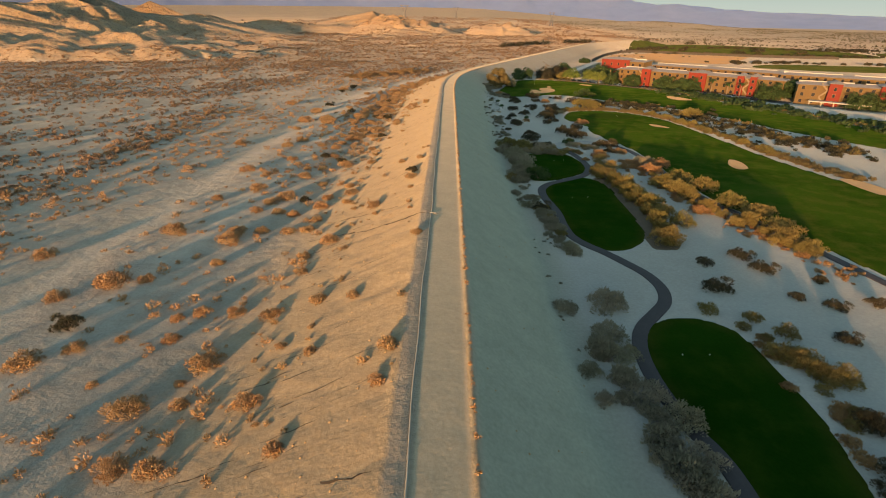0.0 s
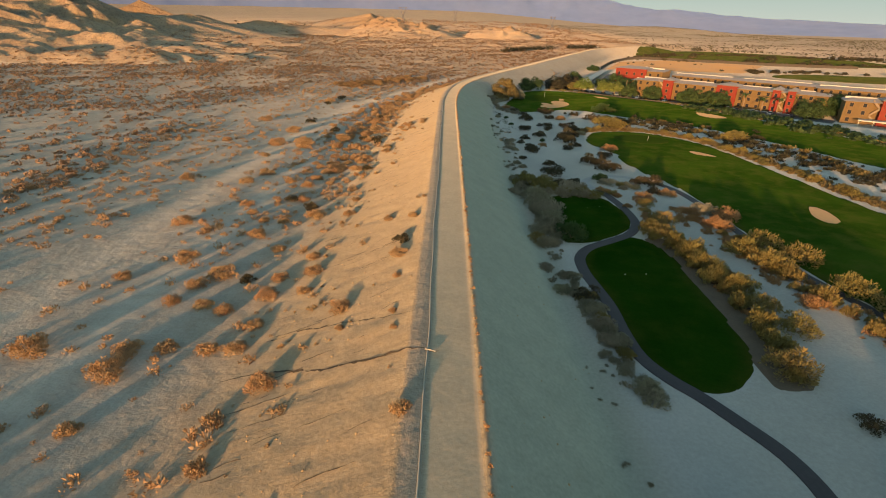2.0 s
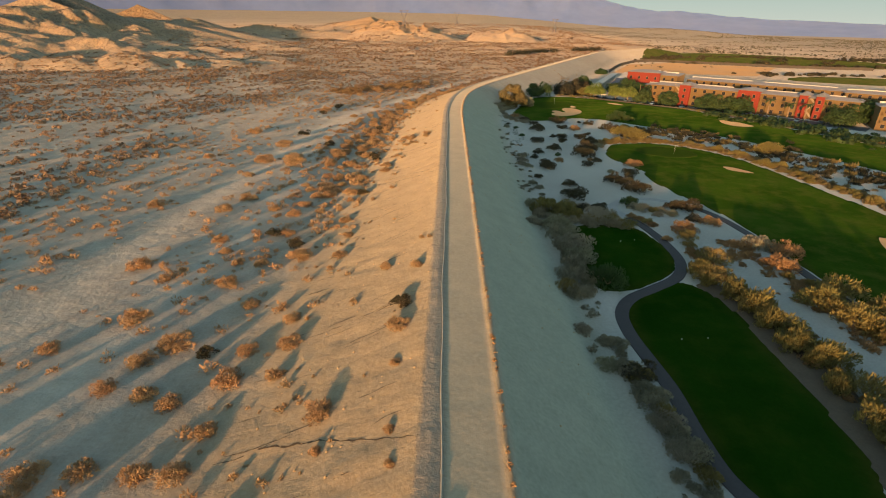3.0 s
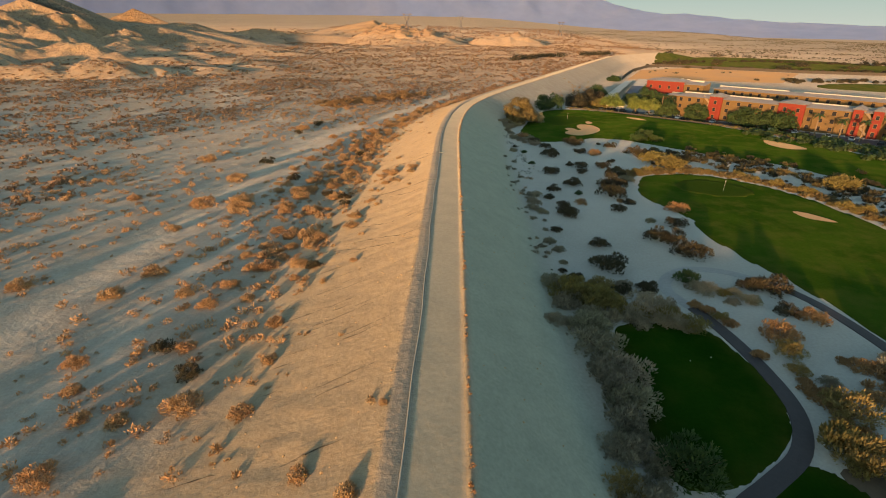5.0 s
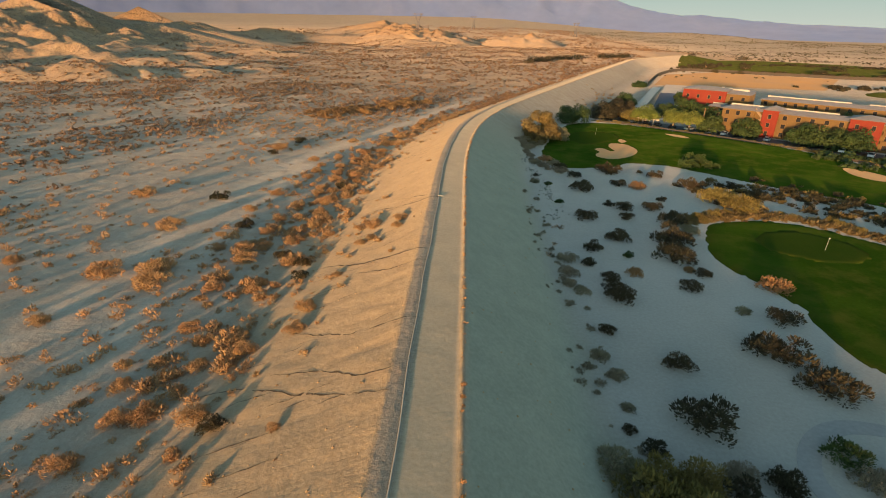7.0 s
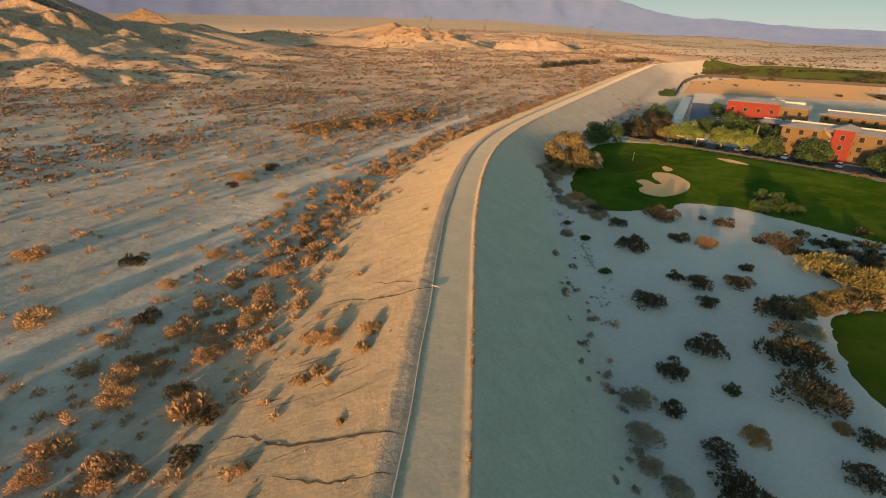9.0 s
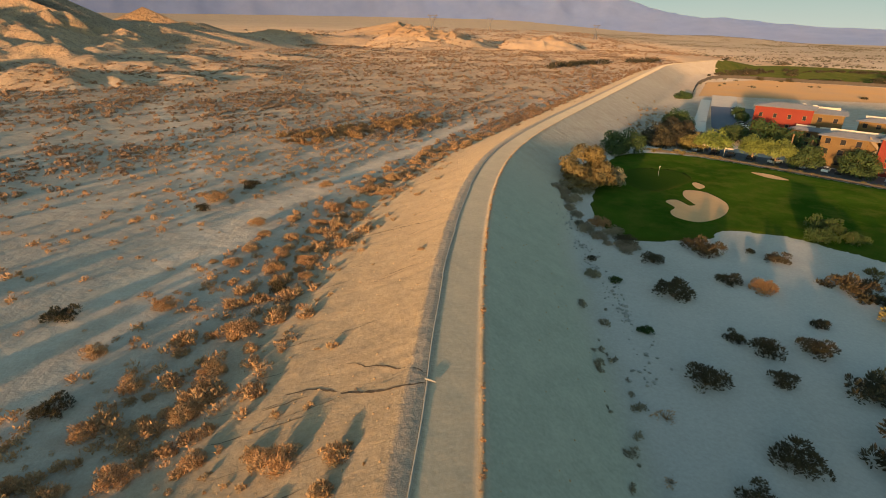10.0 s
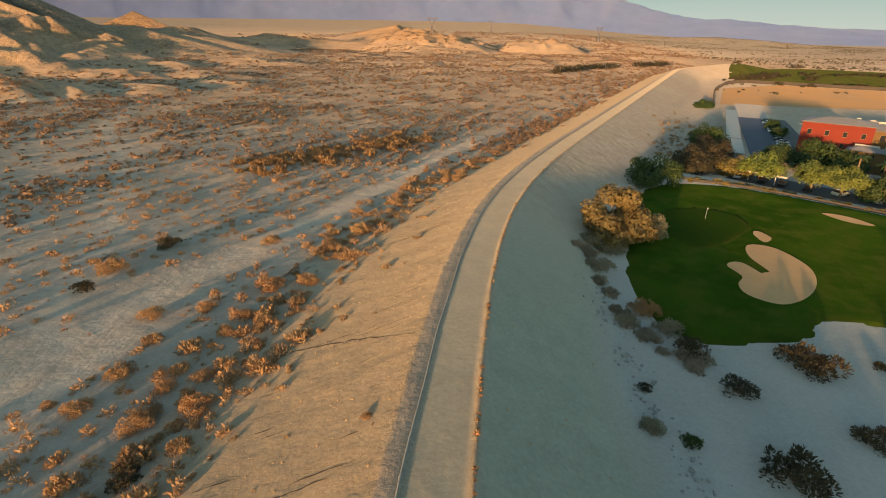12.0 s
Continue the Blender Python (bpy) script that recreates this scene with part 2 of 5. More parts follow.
    stretch.inputs["Scale"].default_value = (0.28, 1.0, 0.5)
    stretch.inputs["Rotation"].default_value = (0, 0, radians(-9))
    link(t, tc, stretch.inputs[0])
    scratch = noise_node(t, stretch.outputs[0], 1.0, 6, 0.65)
    cut = t.nodes.new("ShaderNodeMath")
    cut.operation = "MULTIPLY"
    link(t, attr("scored"), cut.inputs[0])
    link(t, range_node(t, scratch.outputs[0], 0.40, 0.47, 0.0, 0.22), cut.inputs[1])
    both = t.nodes.new("ShaderNodeMath")
    both.operation = "MULTIPLY_ADD"
    link(t, mid.outputs[0], both.inputs[0])
    both.inputs[1].default_value = 5.0
    sums = t.nodes.new("ShaderNodeMath")
    link(t, fine.outputs[0], sums.inputs[0])
    link(t, cut.outputs[0], sums.inputs[1])
    link(t, sums.outputs[0], both.inputs[2])
    rocky = t.nodes.new("ShaderNodeMath")
    rocky.operation = "MULTIPLY_ADD"
    crag = noise_node(t, tc, 0.10, 6, 0.62)
    grow = t.nodes.new("ShaderNodeMath")
    grow.operation = "MULTIPLY_ADD"
    link(t, attr("hill"), grow.inputs[0])
    grow.inputs[1].default_value = 60.0
    link(t, range_node(t, attr("badland"), 0.0, 1.0, 0.0, 24.0), grow.inputs[2])
    link(t, crag.outputs[0], rocky.inputs[0])
    link(t, grow.outputs[0], rocky.inputs[1])
    link(t, both.outputs[0], rocky.inputs[2])
    bump_node(t, p, rocky.outputs[0], 0.6, 0.12)
    calm = t.nodes.new("ShaderNodeMath")
    link(t, attr("gravel"), calm.inputs[0])
    link(t, range_node(t, attr("white"), 0.0, 1.0, 0.0, 0.75), calm.inputs[1])
    calm2 = t.nodes.new("ShaderNodeMath")
    link(t, calm.outputs[0], calm2.inputs[0])
    link(t, attr("track"), calm2.inputs[1])
    calm3 = t.nodes.new("ShaderNodeMath")
    link(t, calm2.outputs[0], calm3.inputs[0])
    link(t, range_node(t, attr("scored"), 0.0, 1.0, 0.0, 0.5), calm3.inputs[1])
    link(t, range_node(t, calm3.outputs[0], 0.0, 1.0, 0.6, 0.14), t.nodes["Bump"].inputs["Strength"])
    return m


M_GROUND = ground_material()


def grass_material(name, c1, c2, c3):
    """Mown turf: blotches, yellowed places, a paler rim and fine blades."""
    m, t, p = nodes_of(name)
    tc = t.nodes.new("ShaderNodeTexCoord").outputs["Object"]
    rim = t.nodes.new("ShaderNodeAttribute")
    rim.attribute_name = "rim"
    n1, n2, n3 = noise_node(t, tc, 0.045, 4), noise_node(t, tc, 0.22, 5), noise_node(t, tc, 3.0, 4)
    c = mix_node(t, range_node(t, n1.outputs[0], 0.42, 0.58), c1, c2)
    c = mix_node(t, range_node(t, n2.outputs[0], 0.46, 0.68, 0.0, 0.55), c, c3)
    k = t.nodes.new("ShaderNodeMath")
    k.operation = "MULTIPLY"
    link(t, rim.outputs["Fac"], k.inputs[0])
    link(t, range_node(t, n2.outputs[0], 0.3, 0.6, 0.15, 0.9), k.inputs[1])
    c = mix_node(t, k.outputs[0], c, (0.055, 0.055, 0.012))
    c = mix_node(t, 0.3, c, mix_node(t, n3.outputs[0], tuple(v * 0.4 for v in c1), tuple(v * 1.7 for v in c2)))
    link(t, c, p.inputs["Base Color"])
    p.inputs["Roughness"].default_value, p.inputs["Specular IOR Level"].default_value, p.inputs["Diffuse Roughness"].default_value = 1.0, 0.0, 1.0
    bump_node(t, p, n3.outputs[0], 0.5, 0.05)
    return m


M_GRASS = grass_material("mown_grass", (0.016, 0.045, 0.0045), (0.038, 0.072, 0.008), (0.10, 0.09, 0.022))
M_FARGRASS = grass_material("far_grass", (0.026, 0.046, 0.011), (0.048, 0.058, 0.018), (0.105, 0.085, 0.042))
M_TEE = grass_material("tee_grass", (0.0055, 0.026, 0.0018), (0.012, 0.040, 0.0035), (0.036, 0.054, 0.007))
M_GREEN = grass_material("putting_green", (0.024, 0.047, 0.007), (0.029, 0.053, 0.008), (0.033, 0.051, 0.009))
M_BUNKER = plain("bunker_sand", (0.52, 0.325, 0.155), (0.44, 0.27, 0.125), 0.3, 0.95, 0.4, 0.05)
M_PATH = plain("cart_path_asphalt", (0.036, 0.030, 0.034), (0.052, 0.043, 0.047), 0.4, 0.8, 0.3, 0.02)
M_LOT = plain("parking_asphalt", (0.05, 0.05, 0.058), (0.065, 0.065, 0.072), 0.3, 0.8, 0.2, 0.02)
M_PIPE = plain("weathered_pipe", (0.40, 0.36, 0.30), (0.30, 0.27, 0.22), 0.6, 0.6, 0.2, 0.01)
M_RED = plain("red_render", (0.17, 0.015, 0.007), (0.21, 0.022, 0.010), 0.4, 0.8, 0.2, 0.02)
M_TAN = plain("tan_render", (0.13, 0.079, 0.028), (0.165, 0.102, 0.037), 0.4, 0.8, 0.2, 0.02)
M_ROOF = plain("grey_roof_tiles", (0.12, 0.12, 0.135), (0.16, 0.16, 0.175), 0.8, 0.7, 0.5, 0.05)
M_WHITE = plain("white_paint", (0.75, 0.73, 0.68), (0.68, 0.66, 0.60), 0.6, 0.5, 0.1, 0.01)
M_GLASS = plain("dark_window_glass", (0.02, 0.022, 0.026), (0.03, 0.03, 0.035), 0.5, 0.08, 0.0)
M_PARAPET = plain("pale_tan_render", (0.25, 0.19, 0.125), (0.29, 0.22, 0.15), 0.4, 0.8, 0.2, 0.02)
M_STEM = plain("dry_wood", (0.16, 0.11, 0.07), (0.22, 0.16, 0.10), 3.0, 0.9, 0.3, 0.01)
# Blue purple colour puts the haze of distance into the mountain rock.
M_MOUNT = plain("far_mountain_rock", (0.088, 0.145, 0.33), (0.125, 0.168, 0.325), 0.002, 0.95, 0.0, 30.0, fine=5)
F_RUST = foliage("rust_orange_saltbush", (0.42, 0.23, 0.10), (0.27, 0.155, 0.075), (0.34, 0.22, 0.10))
F_TAN = foliage("dry_orange_saltbush", (0.50, 0.30, 0.15), (0.37, 0.225, 0.12), (0.42, 0.29, 0.15))
F_BANKTREE = foliage("brown_olive_leaves", (0.22, 0.165, 0.055), (0.11, 0.095, 0.035), (0.21, 0.15, 0.055))
F_BRUSH = foliage("brown_desert_brush", (0.38, 0.225, 0.128), (0.26, 0.165, 0.102), (0.33, 0.205, 0.118))
F_DARK = foliage("dark_creosote", (0.060, 0.055, 0.026), (0.035, 0.036, 0.020), (0.085, 0.060, 0.026))
F_GREY = foliage("grey_green_saltbush", (0.31, 0.29, 0.19), (0.19, 0.19, 0.11), (0.34, 0.27, 0.22))
F_OLIVE = foliage("olive_yellow_bush", (0.26, 0.21, 0.055), (0.135, 0.125, 0.04), (0.27, 0.185, 0.065))
F_GREEN = foliage("fresh_green_leaves", (0.050, 0.095, 0.020), (0.028, 0.060, 0.015), (0.066, 0.098, 0.024))
F_PALE = foliage("pale_palo_verde_leaves", (0.20, 0.25, 0.045), (0.12, 0.17, 0.032), (0.20, 0.22, 0.05))


# ---- ground: one sheet to the horizon, its columns following the levee ----
def spaced(*spans):
    v = [np.arange(a, b, d) for a, b, d in spans]
    return np.concatenate(v + [[spans[-1][1]]])


def mesh_of(name, verts, faces, mat):
    me = bpy.data.meshes.new(name)
    me.from_pydata([tuple(v) for v in verts], [], faces)
    me.materials.append(mat)
    return me


def curve_points(ctrl, step, closed=False):
    """Points at even steps along a smooth line through the control points."""
    p = np.array(ctrl, float)
    n = len(p)
    idx = range(n if closed else n - 1)
    out = []
    for i in idx:
        a, b, c, d = (p[(i - 1) % n], p[i], p[(i + 1) % n], p[(i + 2) % n]) if closed else (p[max(i - 1, 0)], p[i], p[i + 1], p[min(i + 2, n - 1)])
        m = max(2, int(np.linalg.norm(c - b) / step))
        for t in np.arange(m) / m:
            out.append(0.5 * (2 * b + (c - a) * t + (2 * a - 5 * b + 4 * c - d) * t * t + (3 * b - a - 3 * c + d) * t ** 3))
    if not closed:
        out.append(p[-1])
    return np.array(out)


TRAILS = [[(-52.5, 20), (-53, 60), (-50.6, 110), (-48, 160), (-46, 200), (-43, 232), (-41, 245), (-35, 262), (-22, 296), (-11, 330), (4, 370)],
          [(-46, 240), (-50.5, 248), (-58.3, 266), (-76, 298), (-97, 328), (-127, 364), (-148, 409), (-170, 440)],
          [(-300, 385), (-215, 404), (-185, 455), (-150, 560), (-100, 680), (-11, 906)], [(-420, 520), (-383, 534), (-340, 620), (-300, 760)],
          [(62, 322), (74, 336), (86, 352), (101, 377), (123, 415), (146, 462)],
          [(-44, 20), (-41, 60), (-38, 100), (-36, 140), (-38, 190), (-37, 240)]]


def ground():
    ys = spaced((-500, -40, 46), (-40, 15, 5), (15, 290, 0.75), (290, 480, 1.5), (480, 800, 2.4), (800, 1600, 7), (1600, 4700, 62))
    ss = spaced((-3800, -560, 90), (-560, -420, 6), (-420, -140, 4.5), (-140, -60, 2.5), (-60, -23, 1.2), (-23, -4, 0.6), (-4, 3.5, 0.25), (3.5, 24, 0.8), (24, 120, 2.2), (120, 260, 5), (260, 700, 20), (700, 3900, 100))
    S, Y = np.meshgrid(ss, ys)
    X = levee_x(Y) + S * levee_k(Y)
    Z = land(X, Y)
    ny, nx = S.shape
    co = np.stack([X, Y, Z], -1).reshape(-1, 3)
    i = np.arange(ny * nx).reshape(ny, nx)
    quads = np.stack([i[:-1, :-1], i[:-1, 1:], i[1:, 1:], i[1:, :-1]], -1).reshape(-1, 4)
    me = bpy.data.meshes.new("ground")
    me.vertices.add(len(co))
    me.vertices.foreach_set("co", co.ravel())
    me.loops.add(quads.size)
    me.loops.foreach_set("vertex_index", quads.ravel().astype(np.int32))
    me.polygons.add(len(quads))
    me.polygons.foreach_set("loop_start", np.arange(0, quads.size, 4, dtype=np.int32))
    me.polygons.foreach_set("loop_total", np.full(len(quads), 4, dtype=np.int32))
    me.polygons.foreach_set("use_smooth", np.ones(len(quads), dtype=bool))
    me.update(calc_edges=True)
    fade = 1 - ramp(780, 900, Y)
    wob = 3 * (fbm(X / 9, Y / 9, 50, 3) - 0.5)
    masks = {
        "track": ramp(-1.7, -1.2, S) * (1 - ramp(2.2, 2.6, S)) * fade,
        "shoulder": ramp(-3.35, -3.1, S + 0.12 * wob) * (1 - ramp(-1.6, -1.3, S)) * fade,
        "bank": ramp(-33, -15, S + wob) * (1 - ramp(2.6, 3.2, S)) * fade,
        "scored": ramp(-26, -16, S) * (1 - ramp(-4.2, -3.2, S)) * fade,
        # Grey green gravel also paints shade: it ends where the bank faces the sun.
        "gravel": ramp(2.7, 3.4, S) * (1 - ramp(13, 19, S + wob)) * fade * (1 - ramp(235, 300, Y)),
        "white": ramp(13, 19, S + wob) * (1 - ramp(150, 200, S)) * (1 - ramp(300, 345, Y)),
        "hill": (0.55 * ramp(1.5, 10, Z) + 0.45 * ramp(14, 34, Z + 8 * (fbm(X / 18, Y / 22, 53, 3) - 0.5))) * (1 - ramp(-200, -150, X)) * (1 - ramp(1200, 1500, Y)),
        "badland": ramp(230, 480, Y) * (1 - ramp(-45, -22, S) * (1 - ramp(780, 900, Y))) * (1 - ramp(40, 160, S)) * (1 - ramp(1500, 2200, Y)),
        "knoll": ramp(14, 22, Z - 0.034 * np.clip(Y - 1300, 0, None)) * ramp(900, 1000, Y) * (1 - ramp(2400, 2700, Y)),
        "scrub": np.clip(ramp(150, 500, Y) * 0.25 + ramp(520, 900, Y) * 0.75 * ramp(40, 200, S) + 0.6 * ramp(1300, 2200, Y), 0, 0.95) * (0.55 + 0.45 * ramp(0.4, 0.6, fbm(X / 60, Y / 90, 51, 3))),
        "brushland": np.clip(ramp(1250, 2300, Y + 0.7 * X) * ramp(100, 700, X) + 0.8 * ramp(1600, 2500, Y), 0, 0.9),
    }
    # wheel tracks: down the wash, and winding off over the plain towards the hills
    trail = np.zeros_like(X)
    for line in TRAILS:
        for px, py in curve_points(line, 3.0):
            j0, j1 = np.searchsorted(ys, (py - 6, py + 6))
            trail[j0:j1] = np.maximum(trail[j0:j1], np.exp(-((X[j0:j1] - px) ** 2 + (Y[j0:j1] - py) ** 2) / 5.0))
    masks["tyre"] = 0.6 * np.clip(trail, 0, 1) * (1 - ramp(2, 4, Z))
    masks["wash"] = 0.55 * wash_at(X + 2.5 * (fbm(X / 8, Y / 8, 55, 2) - 0.5), Y, 4.6)
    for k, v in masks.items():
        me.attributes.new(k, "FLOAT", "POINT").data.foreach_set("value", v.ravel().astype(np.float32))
    me.materials.append(M_GROUND)
    return tagged(new("ground", me), "sandy desert ground with a raised earth levee and hills", "ground", kind="structure")


ground()


def inside(poly, x, y):
    r = np.zeros(x.shape, bool)
    j = len(poly) - 1
    for i in range(len(poly)):
        (xi, yi), (xj, yj) = poly[i], poly[j]
        hit = ((yi > y) != (yj > y)) & (x < (xj - xi) * (y - yi) / (yj - yi + 1e-12) + xi)
        r ^= hit
        j = i
    return r


def patch(name, ctrl, mat, label, category, step=1.0, lift=0.07, dish=0.0, wobble=0.0, grow=0.0):
    """A patch of turf or sand laid over the ground inside a smooth outline; dish: metres by which it sinks."""
    poly = curve_points(ctrl, 1.0, True)
    if grow:
        d = np.roll(poly, -1, 0) - np.roll(poly, 1, 0)
        n = np.stack([d[:, 1], -d[:, 0]], -1) / (np.linalg.norm(d, axis=1)[:, None] + 1e-9)
        turn = np.sum(poly[:, 0] * np.roll(poly[:, 1], -1) - np.roll(poly[:, 0], -1) * poly[:, 1])
        poly = poly + n * grow * np.sign(turn)
    if wobble:
        poly = poly + wobble * np.stack([grain(poly[:, 0] * 0.9, poly[:, 1] * 0.9, 61) - 0.5, grain(poly[:, 0] * 0.9, poly[:, 1] * 0.9, 62) - 0.5], -1)
    xs = np.arange(poly[:, 0].min() - step, poly[:, 0].max() + 2 * step, step)
    ys = np.arange(poly[:, 1].min() - step, poly[:, 1].max() + 2 * step, step)
    X, Y = np.meshgrid(xs, ys)
    ins = inside(poly, X, Y)
    i = np.arange(X.size).reshape(X.shape)
    q = np.stack([i[:-1, :-1], i[:-1, 1:], i[1:, 1:], i[1:, :-1]], -1).reshape(-1, 4)
    f = ins.ravel()
    q = q[f[q].any(1)]
    co = np.stack([X.ravel(), Y.ravel()], -1)
    used = np.unique(q)
    deep = np.zeros(len(co))
    for v in used:
        d = np.hypot(poly[:, 0] - co[v, 0], poly[:, 1] - co[v, 1])
        k = int(d.argmin())
        deep[v] = min(1.0, d[k] / 2.0)
        if not f[v]:
            co[v], deep[v] = poly[k], 0.0
    z = land(co[used, 0], co[used, 1]) + np.where(deep[used] > 0, lift - dish * deep[used], -0.04 if not dish else lift)
    new_id = np.zeros(len(co), int)
    new_id[used] = np.arange(len(used))
    me = mesh_of(name, np.column_stack([co[used], z]), [tuple(int(a) for a in r) for r in new_id[q]], mat)
    me.attributes.new("rim", "FLOAT", "POINT").data.foreach_set("value", (1 - deep[used]).astype(np.float32))
    for pl in me.polygons:
        pl.use_smooth = True
    return tagged(new(name, me), label, category, kind="structure")


def ribbon(name, ctrl, width, mat, label, category, lift=0.10, closed=False, group=""):
    pts = curve_points(ctrl, 1.0, closed)
    d = np.gradient(pts, axis=0)
    d /= np.linalg.norm(d, axis=1)[:, None] + 1e-9
    nrm = np.stack([-d[:, 1], d[:, 0]], -1)
    rows = []
    for o, dz in ((-0.5, -0.1), (-0.47, lift), (0.0, lift + 0.03), (0.47, lift), (0.5, -0.1)):
        q = pts + nrm * width * o
        rows.append(np.column_stack([q, land(q[:, 0], q[:, 1]) + dz]))
    n = len(pts)
    verts = np.concatenate(rows)
    faces = [(r * n + i, r * n + i + 1, (r + 1) * n + i + 1, (r + 1) * n + i) for r in range(4) for i in range(n - 1)]
    faces = [f[::-1] for f in faces]
    return tagged(new(name, mesh_of(name, verts, faces, mat)), label, category, group, "structure")


TEE_A = [(24.0, 48.6), (26.3, 51.7), (30.5, 52.6), (33.8, 50.5), (34.6, 46.1), (34.5, 40.9), (34.5, 36.5), (33.6, 31.5), (31.4, 22), (27, 14), (24.6, 20), (24.3, 27.5), (23.6, 30.8), (22.9, 35), (22.7, 40), (22.9, 44.8)]
TEE_B = [(22.7, 105.6), (27.2, 110.2), (32.6, 112.2), (35.2, 106.6), (35.0, 96.8), (34.7, 88.5), (34.4, 82.5), (33.0, 78.0), (30.0, 74.6), (27.0, 73.2), (25.0, 74.3), (23.4, 76.4), (22.4, 79.8), (22.3, 85), (22.5, 91), (21.7, 98.2)]
TEE_C = [(22.6, 133.7), (29.6, 134.6), (32.7, 132.6), (33.8, 128), (34.1, 124.2), (33.7, 120.5), (32.3, 117.2), (29.8, 114.6), (26.9, 112.5), (24.9, 111.3), (21.2, 110.5), (19.9, 112.5), (20.1, 116.0), (20.7, 121.1), (21.2, 126.7)]
FAIR_A = [(43.4, 188), (45, 195), (49, 204), (58, 208), (68, 206.5), (77, 197), (82, 181), (85, 154), (88, 131), (92, 113), (98, 100), (110, 78), (120, 50), (96, 30), (72, 40), (64.4, 62), (61.6, 72), (57.6, 86), (54.6, 98), (53.5, 108), (53.5, 118), (53.4, 130), (52.8, 138), (51.2, 147), (48.6, 156), (47.1, 167), (47.8, 174), (46, 180)]
FAIR_B = [(26, 262), (30.4, 278), (36, 296), (43.2, 310), (54.4, 317), (69.6, 313), (86.8, 300), (101.8, 284), (115, 261.5), (126, 236), (139, 202), (154, 167), (172, 132), (152, 112), (130, 144), (115, 169), (105, 194), (93, 218), (76, 232.5), (66, 243), (58, 250), (48, 251.5), (44, 247.3), (33.3, 244.8), (28.3, 246.5), (26, 252)]
patch("tee_lawn", TEE_A, M_TEE, "closely mown dark green tee lawn beside a cart path", "lawn", 0.6, wobble=0.35, grow=0.7)
patch("tee_lawn", TEE_B, M_TEE, "long mown dark green tee lawn with a pale rim", "lawn", 0.6, wobble=0.35, grow=0.7)
patch("tee_lawn", TEE_C, M_TEE, "rounded dark green tee lawn framed by bushes", "lawn", 0.6, wobble=0.35, grow=0.7)
# One dark colour for brown soil and the bush shade painted over it.
M_SHADED_SOIL = plain("dark_bark_mulch", (0.085, 0.062, 0.042), (0.125, 0.092, 0.062), 0.6, 0.95, 0.5, 0.05)
patch("mulch_bed", [(34.2, 112), (38, 112), (40.2, 104), (40.4, 92), (39.6, 82), (37.4, 73.5), (33.4, 74.6), (34, 84), (34.4, 98)], M_SHADED_SOIL, "brown soil darkened for the shade of tall bushes", "bed", 0.8, 0.035, wobble=0.9)
patch("fairway", FAIR_A, M_GRASS, "long dark green golf fairway with a putting green", "fairway", 1.5, wobble=0.8)
patch("fairway", FAIR_B, M_GRASS, "dark green golf fairway along the resort buildings", "fairway", 1.5, wobble=0.8)
patch("putting_green", [(38, 279), (37.5, 287), (42, 295), (50, 297.5), (56, 294), (55.5, 286), (49, 279), (42, 274.5)], M_GREEN, "smooth oval putting green with a flagstick", "green", lift=0.11)
patch("putting_green", [(54, 194), (57, 201), (65, 203), (71, 198), (70, 191), (62, 188)], M_GREEN, "smooth oval putting green with a flagstick", "green", lift=0.11)
BUNKERS = [[(43, 268), (45.8, 269.3), (47.4, 264.6), (48.6, 266), (48.3, 272), (50.5, 277), (54.5, 276), (55.9, 269), (53.8, 263), (49.6, 258), (44.9, 255.6), (41.6, 258), (41.8, 261.3), (43.6, 264)],
           [(54.1, 282.8), (55.6, 284.3), (56.4, 280.8), (54, 278.6)], [(74.5, 296.8), (78.6, 295.2), (80.5, 290), (76.5, 291.6)],
           [(72, 126), (75, 131.5), (76.6, 129), (75.2, 122.8), (72.4, 122)], [(91.5, 114), (95.6, 113), (96.5, 103), (92, 103)],
           [(71, 179), (73.4, 178), (76, 173), (71.4, 175)], [(107, 253), (111.5, 248), (113, 240), (107, 240), (104.5, 246)]]
for b in BUNKERS:
    patch("sand_bunker", b, M_BUNKER, "pale tan sand bunker sunk into the grass", "bunker", 0.5, 0.17, 0.02)
PATHS = [[(33.5, 139.1), (34.5, 135), (35.2, 130), (35.4, 124.6), (35.0, 120), (33.6, 116.4), (31.4, 113.6), (27.6, 110.9), (23.4, 108.0), (21.0, 104.2), (20.5, 99.5), (20.9, 95), (21.4, 89.5), (21.2, 83.5), (21.5, 78.6), (23.1, 75.0), (25.2, 72.2), (27.3, 68.6), (29.2, 64.8), (29.8, 60.6), (28.8, 57.0), (26.6, 54.2), (23.7, 50.8), (22.2, 47.3), (21.6, 43.3), (21.7, 38.9), (22.4, 34.5), (23.4, 31.0), (23.6, 26), (23.4, 12)],
         [(33.5, 139.1), (32.0, 143.3), (32.6, 146.4), (35, 149.3), (38.5, 151), (43, 150.4), (46.4, 148)],
         [(46.4, 148), (49.2, 145), (51.2, 140), (52.2, 133), (52.4, 126), (52.2, 114), (52.4, 105), (53.4, 98), (55.6, 90), (58.2, 80), (60.4, 70), (62.6, 60)]]
M_DUSTY = plain("sand_covered_path", (0.27, 0.27, 0.27), (0.35, 0.345, 0.335), 0.3, 0.9, 0.3, 0.02)
ribbon("cart_path", PATHS[0], 1.75, M_PATH, "narrow winding dark asphalt cart path", "path")
ribbon("cart_path", PATHS[1], 1.9, M_DUSTY, "narrow path covered with drifted sand", "path", 0.03)
ribbon("cart_path", PATHS[2], 1.7, M_PATH, "narrow dark asphalt cart path along a fairway", "path")
